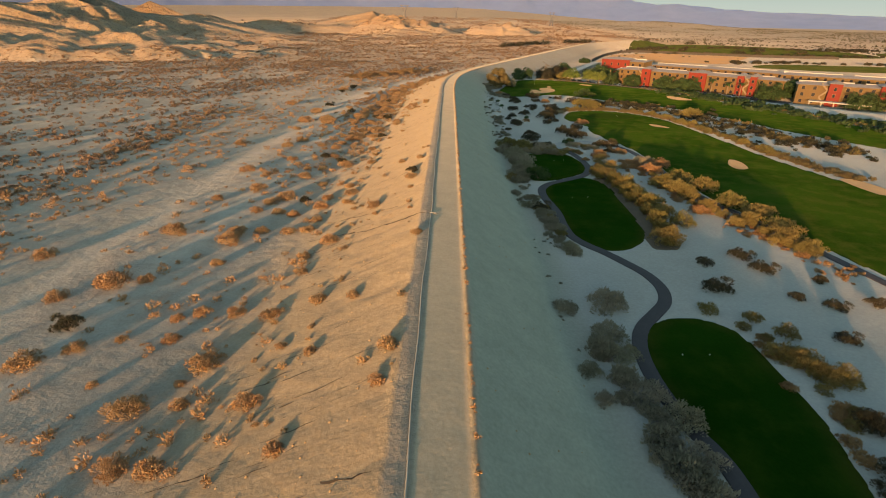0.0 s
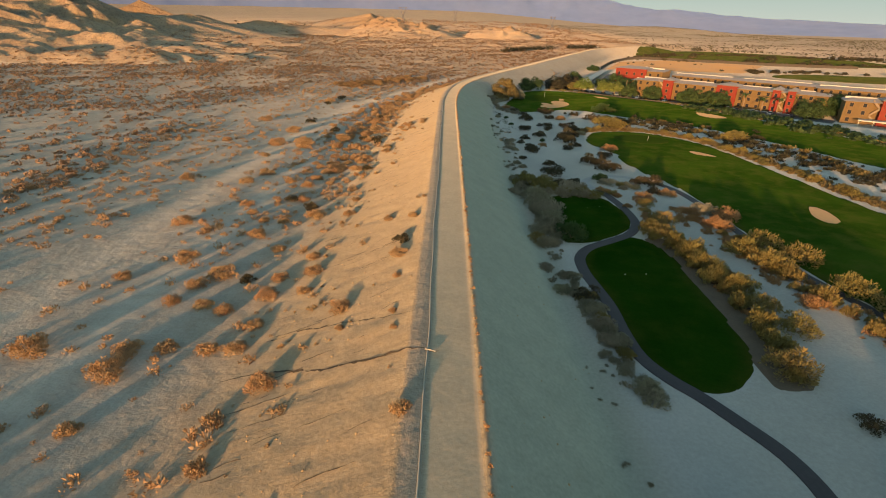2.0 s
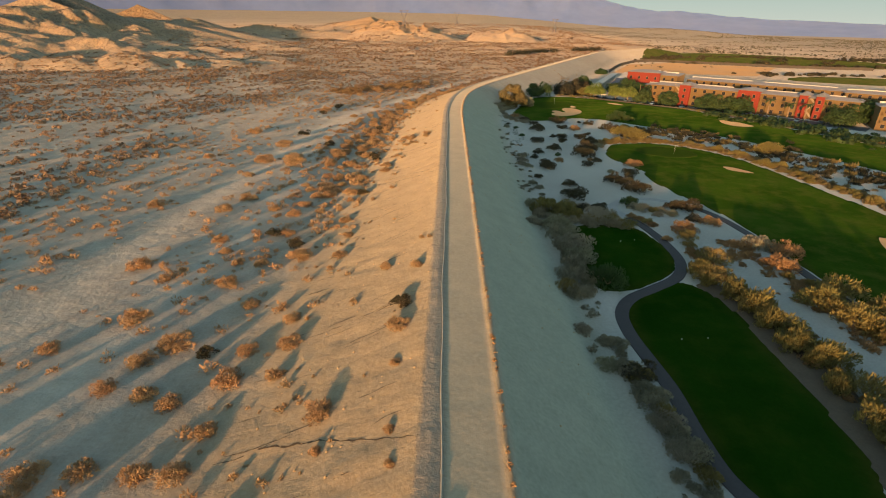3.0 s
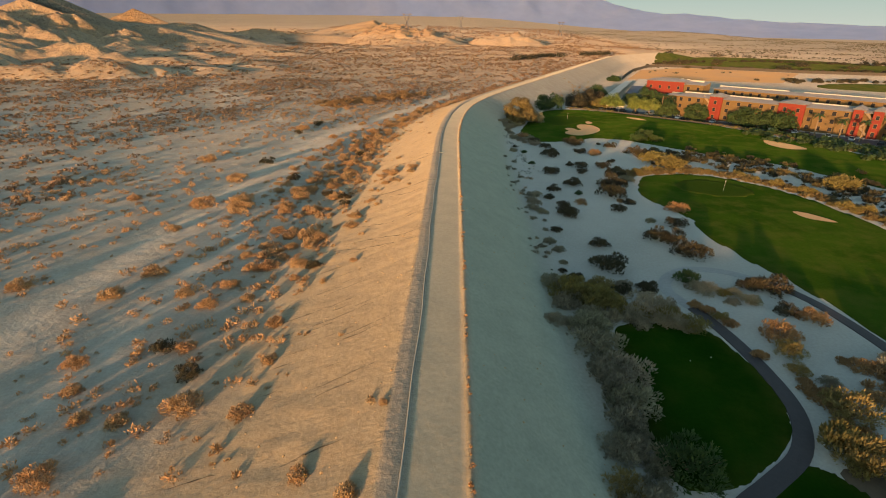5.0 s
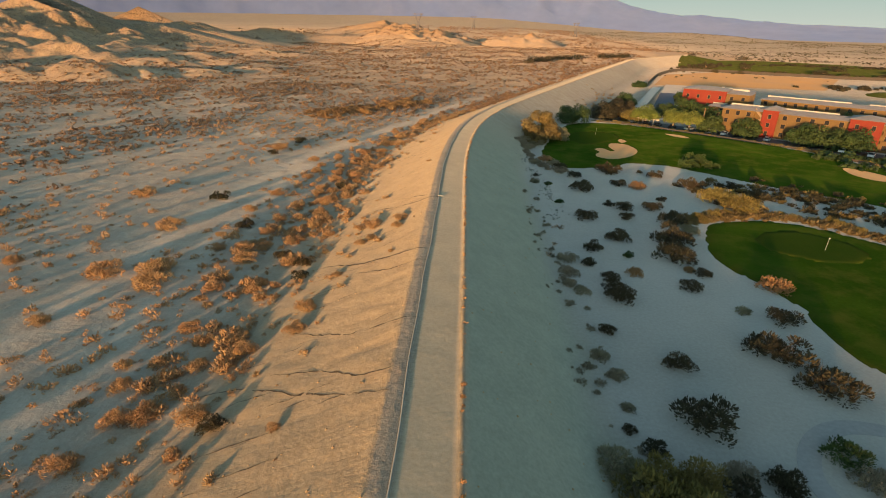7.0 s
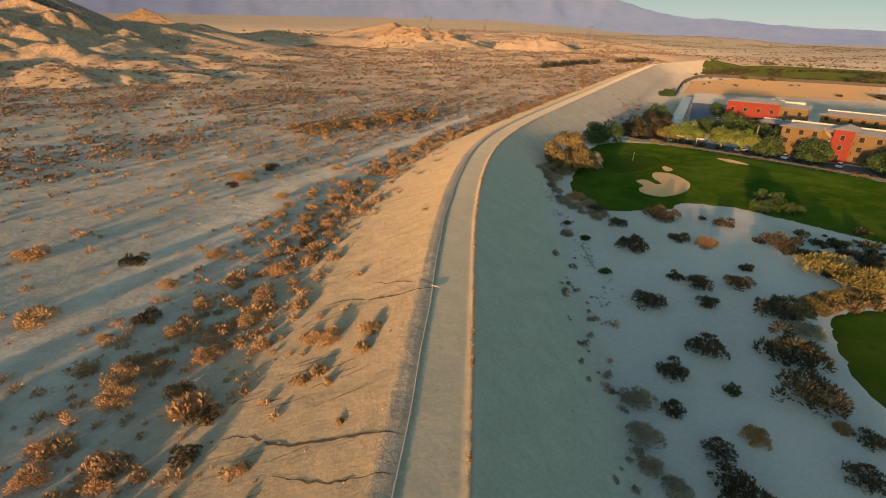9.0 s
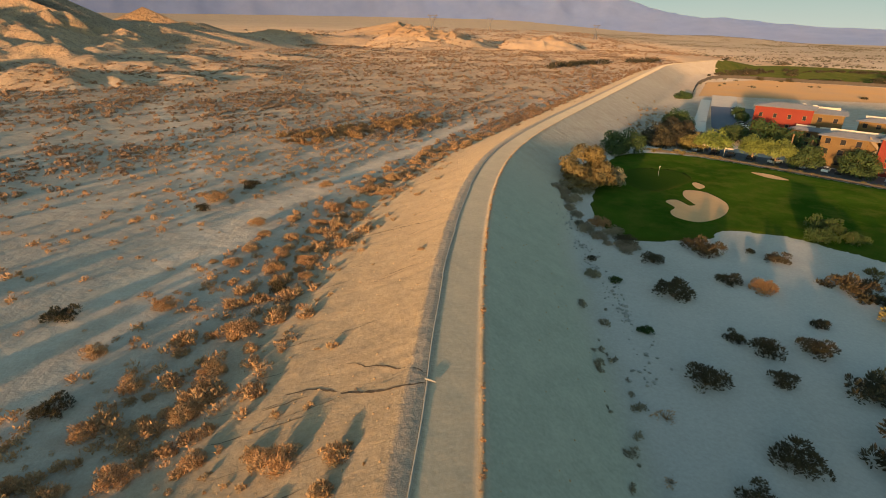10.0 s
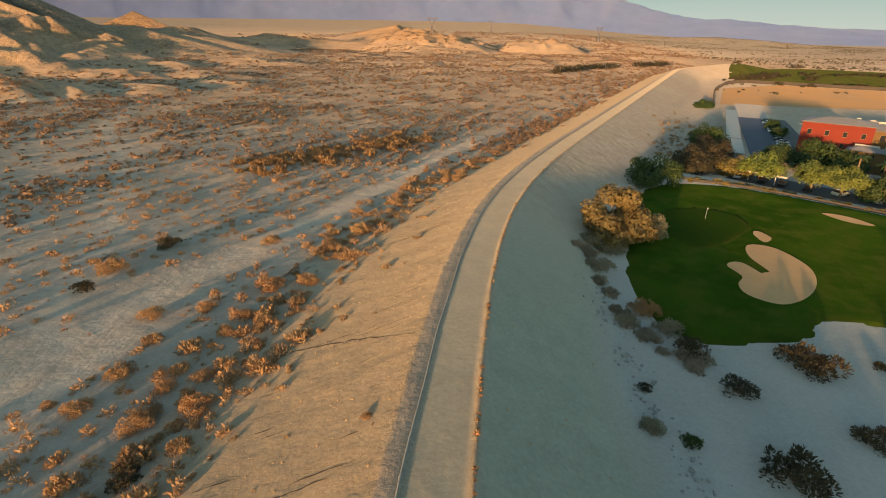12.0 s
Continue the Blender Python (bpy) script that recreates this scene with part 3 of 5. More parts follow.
M_FRAME = plain("bronze_window_frame", (0.16, 0.10, 0.05), (0.20, 0.13, 0.06), 0.5, 0.6, 0.0)


# ---- plants ----
def leaf_cloud(rnd, n, lobes, size, flat=1.0, stretch=1.0, blade=False):
    """Small leaf faces over several rounded lobes: (x, y, z, radius) each."""
    V, Fc = [], []
    wsum = [l[3] ** 2 for l in lobes]
    for lx, ly, lz, lr in rnd.choices(lobes, wsum, k=n):
        a, c = rnd.uniform(0, 2 * math.pi), rnd.uniform(-0.45, 1)
        q = math.sqrt(max(0, 1 - c * c))
        r = lr * rnd.uniform(0.6, 1.06)
        d = Vector((q * math.cos(a), q * math.sin(a), c))
        o = Vector((lx, ly, lz)) + Vector((d.x * r, d.y * r, d.z * r * flat))
        if o.z < 0.02:
            o.z = rnd.uniform(0.02, 0.12)
        up = (d + Vector((rnd.uniform(-.6, .6), rnd.uniform(-.6, .6), rnd.uniform(-.2, .6)))).normalized()
        e = up.orthogonal().normalized()
        e.rotate(Matrix.Rotation(rnd.uniform(0, 6.28), 3, up))
        f = up.cross(e)
        k = size * rnd.uniform(0.6, 1.4)
        if blade:
            e = (d * 0.9 + Vector((rnd.uniform(-.5, .5), rnd.uniform(-.5, .5), rnd.uniform(0.1, 0.9)))).normalized()
            f = e.cross(up if abs(e.dot(up)) < 0.95 else up.orthogonal()).normalized()
            up = f.cross(e)
            e, f = e * k * 1.25, f * k * 0.52
        else:
            e, f = e * k * stretch, f * k * 0.7
        b = len(V)
        V += [o - e, o - f * 0.8 + up * k * 0.15, o + e, o + f + up * k * 0.15]
        Fc.append((b, b + 1, b + 2, b + 3))
    return V, Fc


def sticks(rnd, n, reach, height, thick):
    V, Fc = [], []
    for _ in range(n):
        a, l = rnd.uniform(0, 6.28), rnd.uniform(0.5, 1.0)
        top = Vector((math.cos(a) * reach * l, math.sin(a) * reach * l, height * rnd.uniform(0.6, 1.0)))
        e = top.orthogonal().normalized() * thick
        f = top.normalized().cross(e)
        b = len(V)
        V += [e, (e * -0.5 + f * 0.87), (e * -0.5 - f * 0.87), top]
        Fc += [(b, b + 1, b + 3), (b + 1, b + 2, b + 3), (b + 2, b, b + 3)]
    return V, Fc


def shrub_parts(rnd, kind, big=False):
    """Meshes of one shrub one metre in radius: stems and foliage."""
    lobes = []
    n = {"dark": 16, "tan": 20, "rust": 20, "grey": 24, "olive": 20, "dry": 5, "green": 18}[kind]
    h = {"dark": 0.98, "tan": 0.82, "rust": 0.78, "grey": 0.85, "olive": 1.05, "dry": 0.5, "green": 1.0}[kind]
    for i in range(n):
        a, r = i * 2.4 + rnd.uniform(-0.35, 0.35), 0.78 * math.sqrt((i + 0.5) / n) * rnd.uniform(0.85, 1.08)
        top = h * math.sqrt(max(0.05, 1 - (r / 1.05) ** 2))
        lobes.append((math.cos(a) * r, math.sin(a) * r, max(0.10, top * rnd.uniform(0.35, 0.85) - 0.14), rnd.uniform(0.22, 0.36)))
    cnt = {"dark": 800, "tan": 950, "rust": 800, "grey": 900, "olive": 900, "dry": 160, "green": 800}[kind]
    size = {"dark": 0.085, "tan": 0.078, "rust": 0.088, "grey": 0.083, "olive": 0.078, "dry": 0.06, "green": 0.088}[kind]
    mat = {"dark": F_DARK, "tan": F_TAN, "rust": F_RUST, "grey": F_GREY, "olive": F_OLIVE, "dry": F_TAN, "green": F_GREEN}[kind]
    tall = 1.0
    if big:
        cnt, size = int(cnt * 2.0), size * 0.63
    leaves = mesh_of("foliage", *leaf_cloud(rnd, cnt, lobes, size, 0.9, tall, True), mat)
    st = mesh_of("stem", *sticks(rnd, 26 if kind in ("dry", "dark") else 12, 0.75, 0.75, 0.02), M_STEM)
    return st, leaves


_rs = random.Random(5)
SHRUBS = {k: [shrub_parts(_rs, k) for _ in range(5)] for k in ("dark", "tan", "rust", "grey", "olive", "dry", "green")}
BIG = {k: [shrub_parts(_rs, k, True) for _ in range(3)] for k in ("dark", "tan", "rust", "grey", "olive", "green")}
SAY = {"rust": "rust orange dry bush on pale sand", "dark": "dark brownish green creosote bush on pale sand", "tan": "rounded dry orange tan saltbush on desert sand", "grey": "dense grey green saltbush beside the levee",
       "olive": "olive yellow broom bush at the lawn edge", "dry": "thin leafless dry shrub on sand", "green": "leafy fresh green bush beside a lawn"}


def shrub(kind, x, y, radius, tall=1.0, group=""):
    st, lv = _rs.choice(BIG[kind] if radius > 1.35 and kind in BIG else SHRUBS[kind])
    ob = new({"dark": "creosote_bush", "grey": "saltbush", "tan": "dry_shrub", "rust": "rust_shrub", "olive": "broom_bush", "dry": "bare_shrub", "green": "green_bush"}[kind])
    ob.matrix_world = Matrix.LocRotScale((x, y, land_at(x, y) - 0.04), Euler((0, 0, _rs.uniform(0, 6.28))), (radius, radius, radius * tall))
    for me in (st, lv):
        new(me.name.split(".")[0], me).parent = ob
    return tagged(ob, SAY[kind], "shrub", group)


def scatter(name, spots, variants, label, category, leaves, size, mat, blade=False, tall=1.0):
    """Many small plants in one mesh: spots are (x, y, radius)."""
    protos = []
    for i in range(variants):
        lobes = [(_rs.uniform(-.5, .5), _rs.uniform(-.5, .5), _rs.uniform(.06, .34), _rs.uniform(.30, .46)) for _ in range(7)]
        V, Fc = leaf_cloud(_rs, leaves, lobes, size, 0.9, 1.0, blade)
        protos.append((np.array([tuple(v) for v in V]), np.array(Fc)))
    sp = np.array(spots)
    zs = land(sp[:, 0], sp[:, 1])
    vs, fs, b = [], [], 0
    for (x, y, r), z in zip(sp, zs):
        V, Fc = protos[_rs.randrange(variants)]
        a = _rs.uniform(0, 6.28)
        R = np.array([[math.cos(a), math.sin(a), 0], [-math.sin(a), math.cos(a), 0], [0, 0, 1]])
        vs.append((V * (r, r, r * tall)) @ R + (x, y, z - 0.03))
        fs.append(Fc + b)
        b += len(V)
    co, q = np.concatenate(vs), np.concatenate(fs)
    me = bpy.data.meshes.new(name)
    me.vertices.add(len(co))
    me.vertices.foreach_set("co", co.ravel())
    me.loops.add(q.size)
    me.loops.foreach_set("vertex_index", q.ravel().astype(np.int32))
    me.polygons.add(len(q))
    me.polygons.foreach_set("loop_start", np.arange(0, q.size, 4, dtype=np.int32))
    me.polygons.foreach_set("loop_total", np.full(len(q), 4, dtype=np.int32))
    me.update(calc_edges=True)
    me.materials.append(mat)
    return tagged(new(name, me), label, category, kind="stuff")


def joined_shrubs(name, kind, spots, tall, label, thin=1):
    """A thicket of full shrubs as one mesh; thin: keep every so many leaves, made larger."""
    raw = []
    for st, lv in SHRUBS[kind]:
        co = np.empty(len(lv.vertices) * 3)
        lv.vertices.foreach_get("co", co)
        q = co.reshape(-1, 4, 3)[::thin]
        mid = q.mean(1, keepdims=True)
        q = (mid + (q - mid) * thin ** 0.42).reshape(-1, 3)
        raw.append((q, np.arange(len(q)).reshape(-1, 4)))
    sp = np.array(spots)
    zs = land(sp[:, 0], sp[:, 1])
    vs, fs, b = [], [], 0
    for (x, y, r), z in zip(sp, zs):
        V, Fc = raw[_rs.randrange(len(raw))]
        a = _rs.uniform(0, 6.28)
        R = np.array([[math.cos(a), math.sin(a), 0], [-math.sin(a), math.cos(a), 0], [0, 0, 1]])
        vs.append((V * (r, r, r * tall)) @ R + (x, y, z - 0.04))
        fs.append(Fc + b)
        b += len(V)
    me = mesh_of(name, np.concatenate(vs), [tuple(int(v) for v in f) for f in np.concatenate(fs)], SHRUBS[kind][0][1].materials[0])
    return tagged(new(name, me), label, "shrubs", kind="stuff")


# ---- shrubs that stand out, area by area: x, y, radius ----
DESERT_SHRUBS = [(-12.3, 27.8, 0.95), (-22.3, 28.3, 1.32), (-25.7, 28.8, 1.56), (-5.1, 32.3, 0.9), (-16.9, 34.4, 1.49), (-28.4, 35.5, 2.05), (-23.7, 35.8, 1.03), (-4.6, 36.7, 1.23), (-33.8, 39.0, 0.69), (-25.3, 39.1, 0.69), (-12.6, 40.0, 0.82), (-23.9, 41.7, 2.02), (-42.5, 41.8, 2.02), (-16.3, 42.7, 0.73), (-39.2, 44.7, 1.36), (-35.4, 46.6, 0.78), (-29.9, 46.7, 1.1), (-43.2, 49.3, 1.96), (-10.0, 49.4, 0.95), (-19.9, 49.9, 1.32), (-14.4, 51.0, 1.16), (-31.3, 51.0, 1.0), (-24.6, 51.8, 1.36), (-28.9, 52.3, 1.37), (-48.8, 55.4, 1.61), (-43.8, 59.1, 2.63), (-40.1, 60.3, 1.34), (-19.0, 60.6, 1.15), (-3.5, 61.4, 0.93), (-32.6, 65.7, 1.23), (-20.0, 65.9, 1.23), (-59.0, 67.6, 1.89)]
DESERT_SHRUBS += [(-17.1, 69.8, 1.71), (-5.1, 73.4, 0.47), (-34.0, 73.4, 2.24), (-11.0, 76.6, 0.63), (-5.5, 76.7, 0.61), (-44.2, 76.8, 2.33), (-34.0, 77.0, 1.76), (-22.4, 77.1, 1.54), (-25.7, 77.5, 1.33), (-30.2, 77.9, 1.34), (-11.8, 80.9, 1.51), (-21.9, 81.6, 1.21), (-5.8, 84.8, 0.62), (-27.1, 85.7, 1.32), (-30.1, 86.8, 1.35), (-34.4, 87.7, 1.37), (-17.7, 88.0, 1.1), (-22.6, 88.4, 1.8), (-6.1, 90.7, 1.38), (-33.2, 91.9, 1.62), (-17.8, 93.3, 1.51), (-22.5, 93.5, 1.37), (-27.1, 93.7, 1.22), (-44.1, 93.8, 1.38), (-6.1, 95.0, 1.36), (-31.1, 95.1, 2.18), (-19.1, 98.8, 1.16), (-38.4, 100.1, 2.02), (-4.9, 103.4, 1.02), (-25.8, 103.8, 1.24), (-9.0, 106.3, 0.98), (-31.0, 109.3, 1.78)]
DESERT_SHRUBS += [(-3.6, 111.3, 0.54), (-45.5, 114.3, 2.05), (-16.8, 115.2, 1.25), (-28.5, 115.9, 1.28), (-32.1, 115.9, 1.15), (-23.1, 117.4, 2.11), (-35.4, 119.9, 1.11), (-25.3, 122.7, 1.6), (-16.9, 123.0, 1.02), (-38.0, 124.1, 1.49), (-30.2, 127.0, 1.57), (-27.8, 127.3, 1.42), (-18.8, 130.9, 1.33), (-29.5, 136.9, 1.64), (-25.1, 138.7, 1.12), (-43.2, 138.9, 1.88), (-34.1, 139.7, 1.32), (-57.0, 140.8, 1.92), (-28.8, 142.4, 1.6), (-20.1, 143.1, 0.92), (-11.9, 144.0, 0.68), (-41.0, 145.4, 2.04), (-18.0, 145.7, 1.45), (-20.6, 147.5, 1.77), (-27.9, 147.7, 1.53), (-25.6, 148.2, 1.8), (-30.3, 152.3, 1.39), (-24.2, 155.4, 1.47), (-32.1, 155.6, 1.03), (-19.9, 157.3, 1.66), (-15.1, 159.8, 1.4), (-21.4, 160.2, 1.27)]
DESERT_SHRUBS += [(-28.8, 162.9, 1.49), (-47.3, 163.4, 1.52), (-15.2, 164.5, 1.5), (-13.3, 172.2, 0.83), (-24.9, 172.5, 1.31), (-30.4, 172.6, 1.76), (-22.0, 172.9, 0.88), (-39.2, 173.3, 2.9), (-19.0, 174.5, 1.36), (-6.5, 175.0, 0.53), (-48.0, 176.4, 2.83), (-40.4, 177.2, 2.92), (-63.0, 178.5, 1.67), (-19.8, 179.1, 1.65), (-11.9, 181.8, 1.02), (-29.8, 181.9, 2.14), (-10.5, 182.7, 1.03), (-24.2, 182.7, 1.62), (-6.9, 184.6, 1.05), (-31.3, 184.7, 2.22), (-35.6, 185.8, 1.44), (-28.7, 186.7, 1.6), (-32.3, 187.5, 1.19), (-6.6, 187.7, 1.33), (-11.3, 188.4, 1.81), (-24.7, 188.8, 1.8), (-13.7, 189.4, 0.89), (-18.8, 190.0, 1.22), (-37.8, 191.5, 0.95), (-30.6, 193.2, 1.46), (-48.3, 194.7, 2.69), (-26.3, 194.8, 1.16)]
DESERT_SHRUBS += [(-22.9, 195.5, 1.67), (-35.4, 195.7, 1.86), (-30.4, 199.6, 1.6), (-23.5, 202.2, 1.66), (-37.7, 204.5, 1.54), (-23.9, 209.8, 2.45), (-62.1, 210.9, 2.54), (-46.7, 211.2, 2.11), (-35.9, 214.8, 1.75), (-23.5, 220.1, 1.55), (-4.5, 222.4, 0.53), (-20.8, 223.4, 1.19), (-22.7, 225.9, 1.0), (-26.5, 226.2, 1.77), (-33.0, 227.6, 1.58), (-36.3, 228.0, 0.8), (-21.9, 228.3, 1.84), (-26.9, 231.3, 1.4), (-32.5, 233.0, 1.74), (-23.9, 233.3, 1.44), (-20.1, 235.3, 0.75), (-33.0, 239.2, 1.29), (-25.6, 241.7, 1.33), (-21.6, 243.7, 1.71), (-36.3, 244.6, 1.75), (-25.1, 245.3, 1.76), (-30.6, 246.8, 1.44), (-49.2, 250.0, 1.72), (-24.6, 253.2, 2.34), (-19.4, 254.3, 1.58), (-49.6, 256.4, 2.49), (-46.1, 265.1, 2.3)]
DESERT_SHRUBS += [(-20.5, 267.0, 1.84), (-31.0, 269.8, 1.91), (-16.5, 274.2, 2.48)]
DARK_SHRUBS = [(38.8, 35.2, 1.79), (46.6, 48.8, 1.62), (50.4, 56.1, 1.63), (55.9, 56.8, 1.46), (46.8, 58.5, 1.12), (37.4, 60.6, 2.31), (53.0, 63.3, 1.19), (46.9, 66.5, 2.07), (39.1, 68.5, 1.48), (46.0, 71.0, 1.97), (18.8, 91.6, 2.06), (45.2, 138.3, 1.84), (29.1, 143.7, 1.81), (46.6, 144.7, 3.2), (19.9, 147.0, 1.22), (18.4, 149.3, 0.77), (25.7, 150.3, 3.12), (40.6, 156.8, 3.49), (26.5, 159.1, 1.98), (38.4, 162.3, 3.35), (20.6, 165.8, 1.19), (43.4, 169.4, 2.31), (24.5, 173.6, 2.27), (24.3, 176.3, 1.91), (35.4, 177.7, 1.83), (24.7, 179.9, 1.58), (38.9, 182.0, 1.5), (22.6, 184.8, 1.34), (36.6, 187.4, 3.62), (24.8, 191.0, 1.95), (39.4, 195.2, 4.13), (30.1, 195.3, 2.41)]
DARK_SHRUBS += [(42.6, 204.8, 2.93), (26.7, 205.8, 2.44), (34.8, 206.7, 1.7), (35.8, 212.1, 2.23), (41.6, 212.6, 2.23), (33.6, 214.8, 1.47), (45.7, 218.7, 1.31), (58.6, 223.4, 2.29), (30.0, 225.1, 3.0), (56.4, 229.2, 3.17), (39.6, 230.3, 2.03), (21.1, 235.9, 0.87), (30.5, 236.3, 2.02), (51.1, 238.8, 2.15), (40.3, 241.3, 3.42), (48.4, 242.0, 0.93), (28.2, 243.0, 2.26)]
GREY_SHRUBS = [(21.4, 30.6, 2.09), (21.9, 35.1, 2.29), (15.6, 37.9, 1.21), (20.1, 38.6, 2.18), (15.3, 42.2, 1.45), (19.3, 44.6, 2.12), (19.0, 48.8, 2.27), (15.3, 54.4, 1.76), (20.9, 55.4, 2.86), (20.2, 72.9, 1.79), (18.9, 81.0, 1.68), (18.8, 84.3, 1.8), (15.9, 92.9, 1.51), (14.8, 99.5, 1.34), (16.4, 113.9, 2.2), (19.4, 120.0, 3.03), (19.4, 123.6, 3.52), (41.0, 123.7, 1.17), (50.5, 126.2, 2.82), (18.5, 129.2, 3.22), (18.3, 133.6, 3.1), (14.2, 134.1, 1.73), (27.5, 138.0, 3.3), (42.1, 140.8, 1.52), (40.9, 143.0, 1.37), (36.8, 143.8, 2.24), (16.2, 144.4, 2.4), (26.0, 144.6, 1.61), (19.1, 152.3, 0.81), (19.3, 157.2, 1.18), (18.4, 160.6, 1.25), (39.6, 171.6, 1.1)]
GREY_SHRUBS += [(19.7, 175.6, 1.36), (18.3, 177.7, 1.17), (18.9, 181.2, 1.76), (19.6, 185.9, 1.83), (44.3, 200.4, 2.06), (20.1, 230.1, 1.3), (27.1, 247.3, 2.07), (22.6, 248.5, 1.76), (22.2, 263.3, 2.56), (25.7, 271.1, 2.8), (22.5, 272.1, 2.35)]
OLIVE_SHRUBS = [(40.7, 41.5, 2.01), (38.5, 44.3, 2.11), (40.0, 49.7, 1.64), (37.9, 53.0, 1.38), (33.2, 54.8, 1.42), (57.6, 72.9, 2.68), (36.6, 76.4, 3.09), (57.0, 77.8, 3.3), (58.3, 82.1, 2.98), (42.3, 84.3, 2.68), (58.3, 88.4, 3.24), (41.0, 89.1, 2.54), (56.1, 93.7, 3.45), (40.9, 94.6, 2.79), (39.8, 99.8, 2.69), (49.3, 101.8, 3.46), (55.1, 104.0, 3.38), (38.6, 105.0, 2.9), (47.9, 106.9, 3.35), (51.8, 109.0, 3.56), (15.3, 109.7, 1.93), (36.7, 113.1, 3.11), (39.4, 119.0, 2.96), (38.7, 125.6, 1.36), (39.9, 129.0, 1.92), (31.5, 134.0, 2.08), (22.4, 143.6, 2.26), (19.1, 144.0, 2.28), (93.1, 196.2, 4.2), (59.7, 213.3, 4.2), (57.4, 218.5, 4.2)]
ORANGE_SHRUBS = [(48.8, 90.7, 2.14), (49.4, 118.0, 3.0), (43.9, 121.4, 1.41), (53.4, 123.5, 2.91), (41.0, 132.7, 2.52), (47.7, 136.7, 2.15), (47.4, 178.5, 2.4), (28.8, 181.8, 1.51), (37.5, 183.7, 1.04), (43.5, 228.0, 2.18), (25.6, 251.8, 2.21)]
GREEN_SHRUBS = [(21.4, 112.0, 3.19), (35.8, 146.8, 2.04), (29.7, 188.3, 1.0), (23.3, 215.1, 1.06), (23.1, 228.6, 1.0), (63.2, 248.3, 2.92), (68.9, 248.3, 2.33), (67.0, 253.1, 3.5)]
DRY_SHRUBS = [(17.2, 187.9, 1.14), (18.7, 192.6, 0.77), (20.8, 200.1, 1.39)]


RED_PATCH = [(-54, 318), (-44, 328), (-34, 340), (-24, 352), (-16, 362)]
GROUP_L, GROUP_R = "shrubs on the desert floor", "shrubs round the golf course"
for i, (x, y, r) in enumerate(DESERT_SHRUBS):
    shrub("dark" if grain(x, y, 71) < 0.2 and r > 1.2 else "tan", x, y, r, 1.0, GROUP_L)
for kind, spots, tall in (("dark", DARK_SHRUBS, 0.95), ("grey", GREY_SHRUBS, 1.0), ("olive", OLIVE_SHRUBS, 1.0), ("rust", ORANGE_SHRUBS, 1.0), ("green", GREEN_SHRUBS, 1.1), ("dry", DRY_SHRUBS, 1.0)):
    for x, y, r in spots:
        shrub(kind, x, y, r, tall, GROUP_R)

for kind, x, y, r in (("dark", 38.8, 35.1, 1.9), ("dark", 40.8, 33.6, 1.7), ("rust", 35.4, 33.2, 1.0), ("rust", 35.2, 31.0, 1.2), ("dark", 36.4, 29.6, 1.5), ("olive", 40.3, 41.3, 1.5), ("dark", 34.6, 27.6, 1.4), ("rust", 36.8, 36.0, 0.9), ("dark", 39.6, 29.8, 1.8),
                      ("rust", 33.9, 139.6, 1.1), ("rust", 35.1, 138.3, 1.2), ("olive", 35.8, 136.4, 1.2), ("rust", 36.2, 135.1, 1.2), ("dark", 43.6, 145.0, 1.7), ("olive", 39.2, 142.8, 1.2), ("grey", 39.3, 140.6, 1.1), ("dark", 28.8, 143.5, 1.5), ("dark", 25.3, 142.7, 1.7), ("olive", 21.9, 143.2, 1.9), ("olive", 19.6, 141.3, 1.9), ("rust", 30.0, 138.2, 1.4), ("olive", 30.2, 135.4, 1.5)):
    shrub(kind, x, y, r, 1.0, GROUP_R)


def desert_density(x, y):
    """How thickly bushes stand on the desert side, 0 to 1."""
    s = across(x, y)
    d = 0.55 * ramp(0.35, 0.6, fbm(x / 26, y / 26, 80, 3)) + 0.2
    d = d + 1.1 * ramp(-40, -30, s) * (1 - ramp(-20, -16.5, s)) * ramp(90, 240, y)
    bare = wash_at(x, y, 6.5)
    red = np.exp(-(((x + 36) / 22) ** 2 + ((y - 335) / 26) ** 2))
    return np.clip(d + 1.5 * red, 0, 1.4) * (1 - 0.97 * bare) * (1 - ramp(-19, -16.5, s))


def spots_in(n, xr, yr, keep, rmin, rmax, seed):
    g = np.random.RandomState(seed)
    x, y = g.uniform(*xr, n), g.uniform(*yr, n)
    k = g.uniform(0, 1, n) < keep(x, y)
    x, y = x[k], y[k]
    r = rmin + (rmax - rmin) * g.uniform(0, 1, len(x)) ** 2
    return np.column_stack([x, y, r])


picked = np.array([(a, b, c) for a, b, c in DESERT_SHRUBS])


def clear_of(sp, gap):
    d = np.hypot(sp[:, None, 0] - picked[None, :, 0], sp[:, None, 1] - picked[None, :, 1])
    return sp[(d > gap + picked[None, :, 2]).all(1)]


near_l = clear_of(spots_in(9500, (-90, 10), (20, 330), lambda x, y: 0.95 * desert_density(x, y), 0.4, 1.5, 1), 0.5)
mid_l = clear_of(spots_in(34000, (-340, 30), (60, 430), lambda x, y: desert_density(x, y) * (ramp(-75, -85, x) * 1.0 + (1 - ramp(-75, -85, x)) * ramp(315, 335, y)), 0.6, 1.9, 2), 0.8)
far_l = spots_in(42000, (-400, 260), (420, 1100), lambda x, y: 0.8 * desert_density(x, y) * (across(x, y) < -18) * (land(x, y) < 3 + 12 * ramp(650, 900, y)), 0.8, 2.3, 3)
scatter("desert_brush", near_l, 8, "small dry orange tan bushes on pale sand", "brush", 56, 0.135, F_TAN, True)
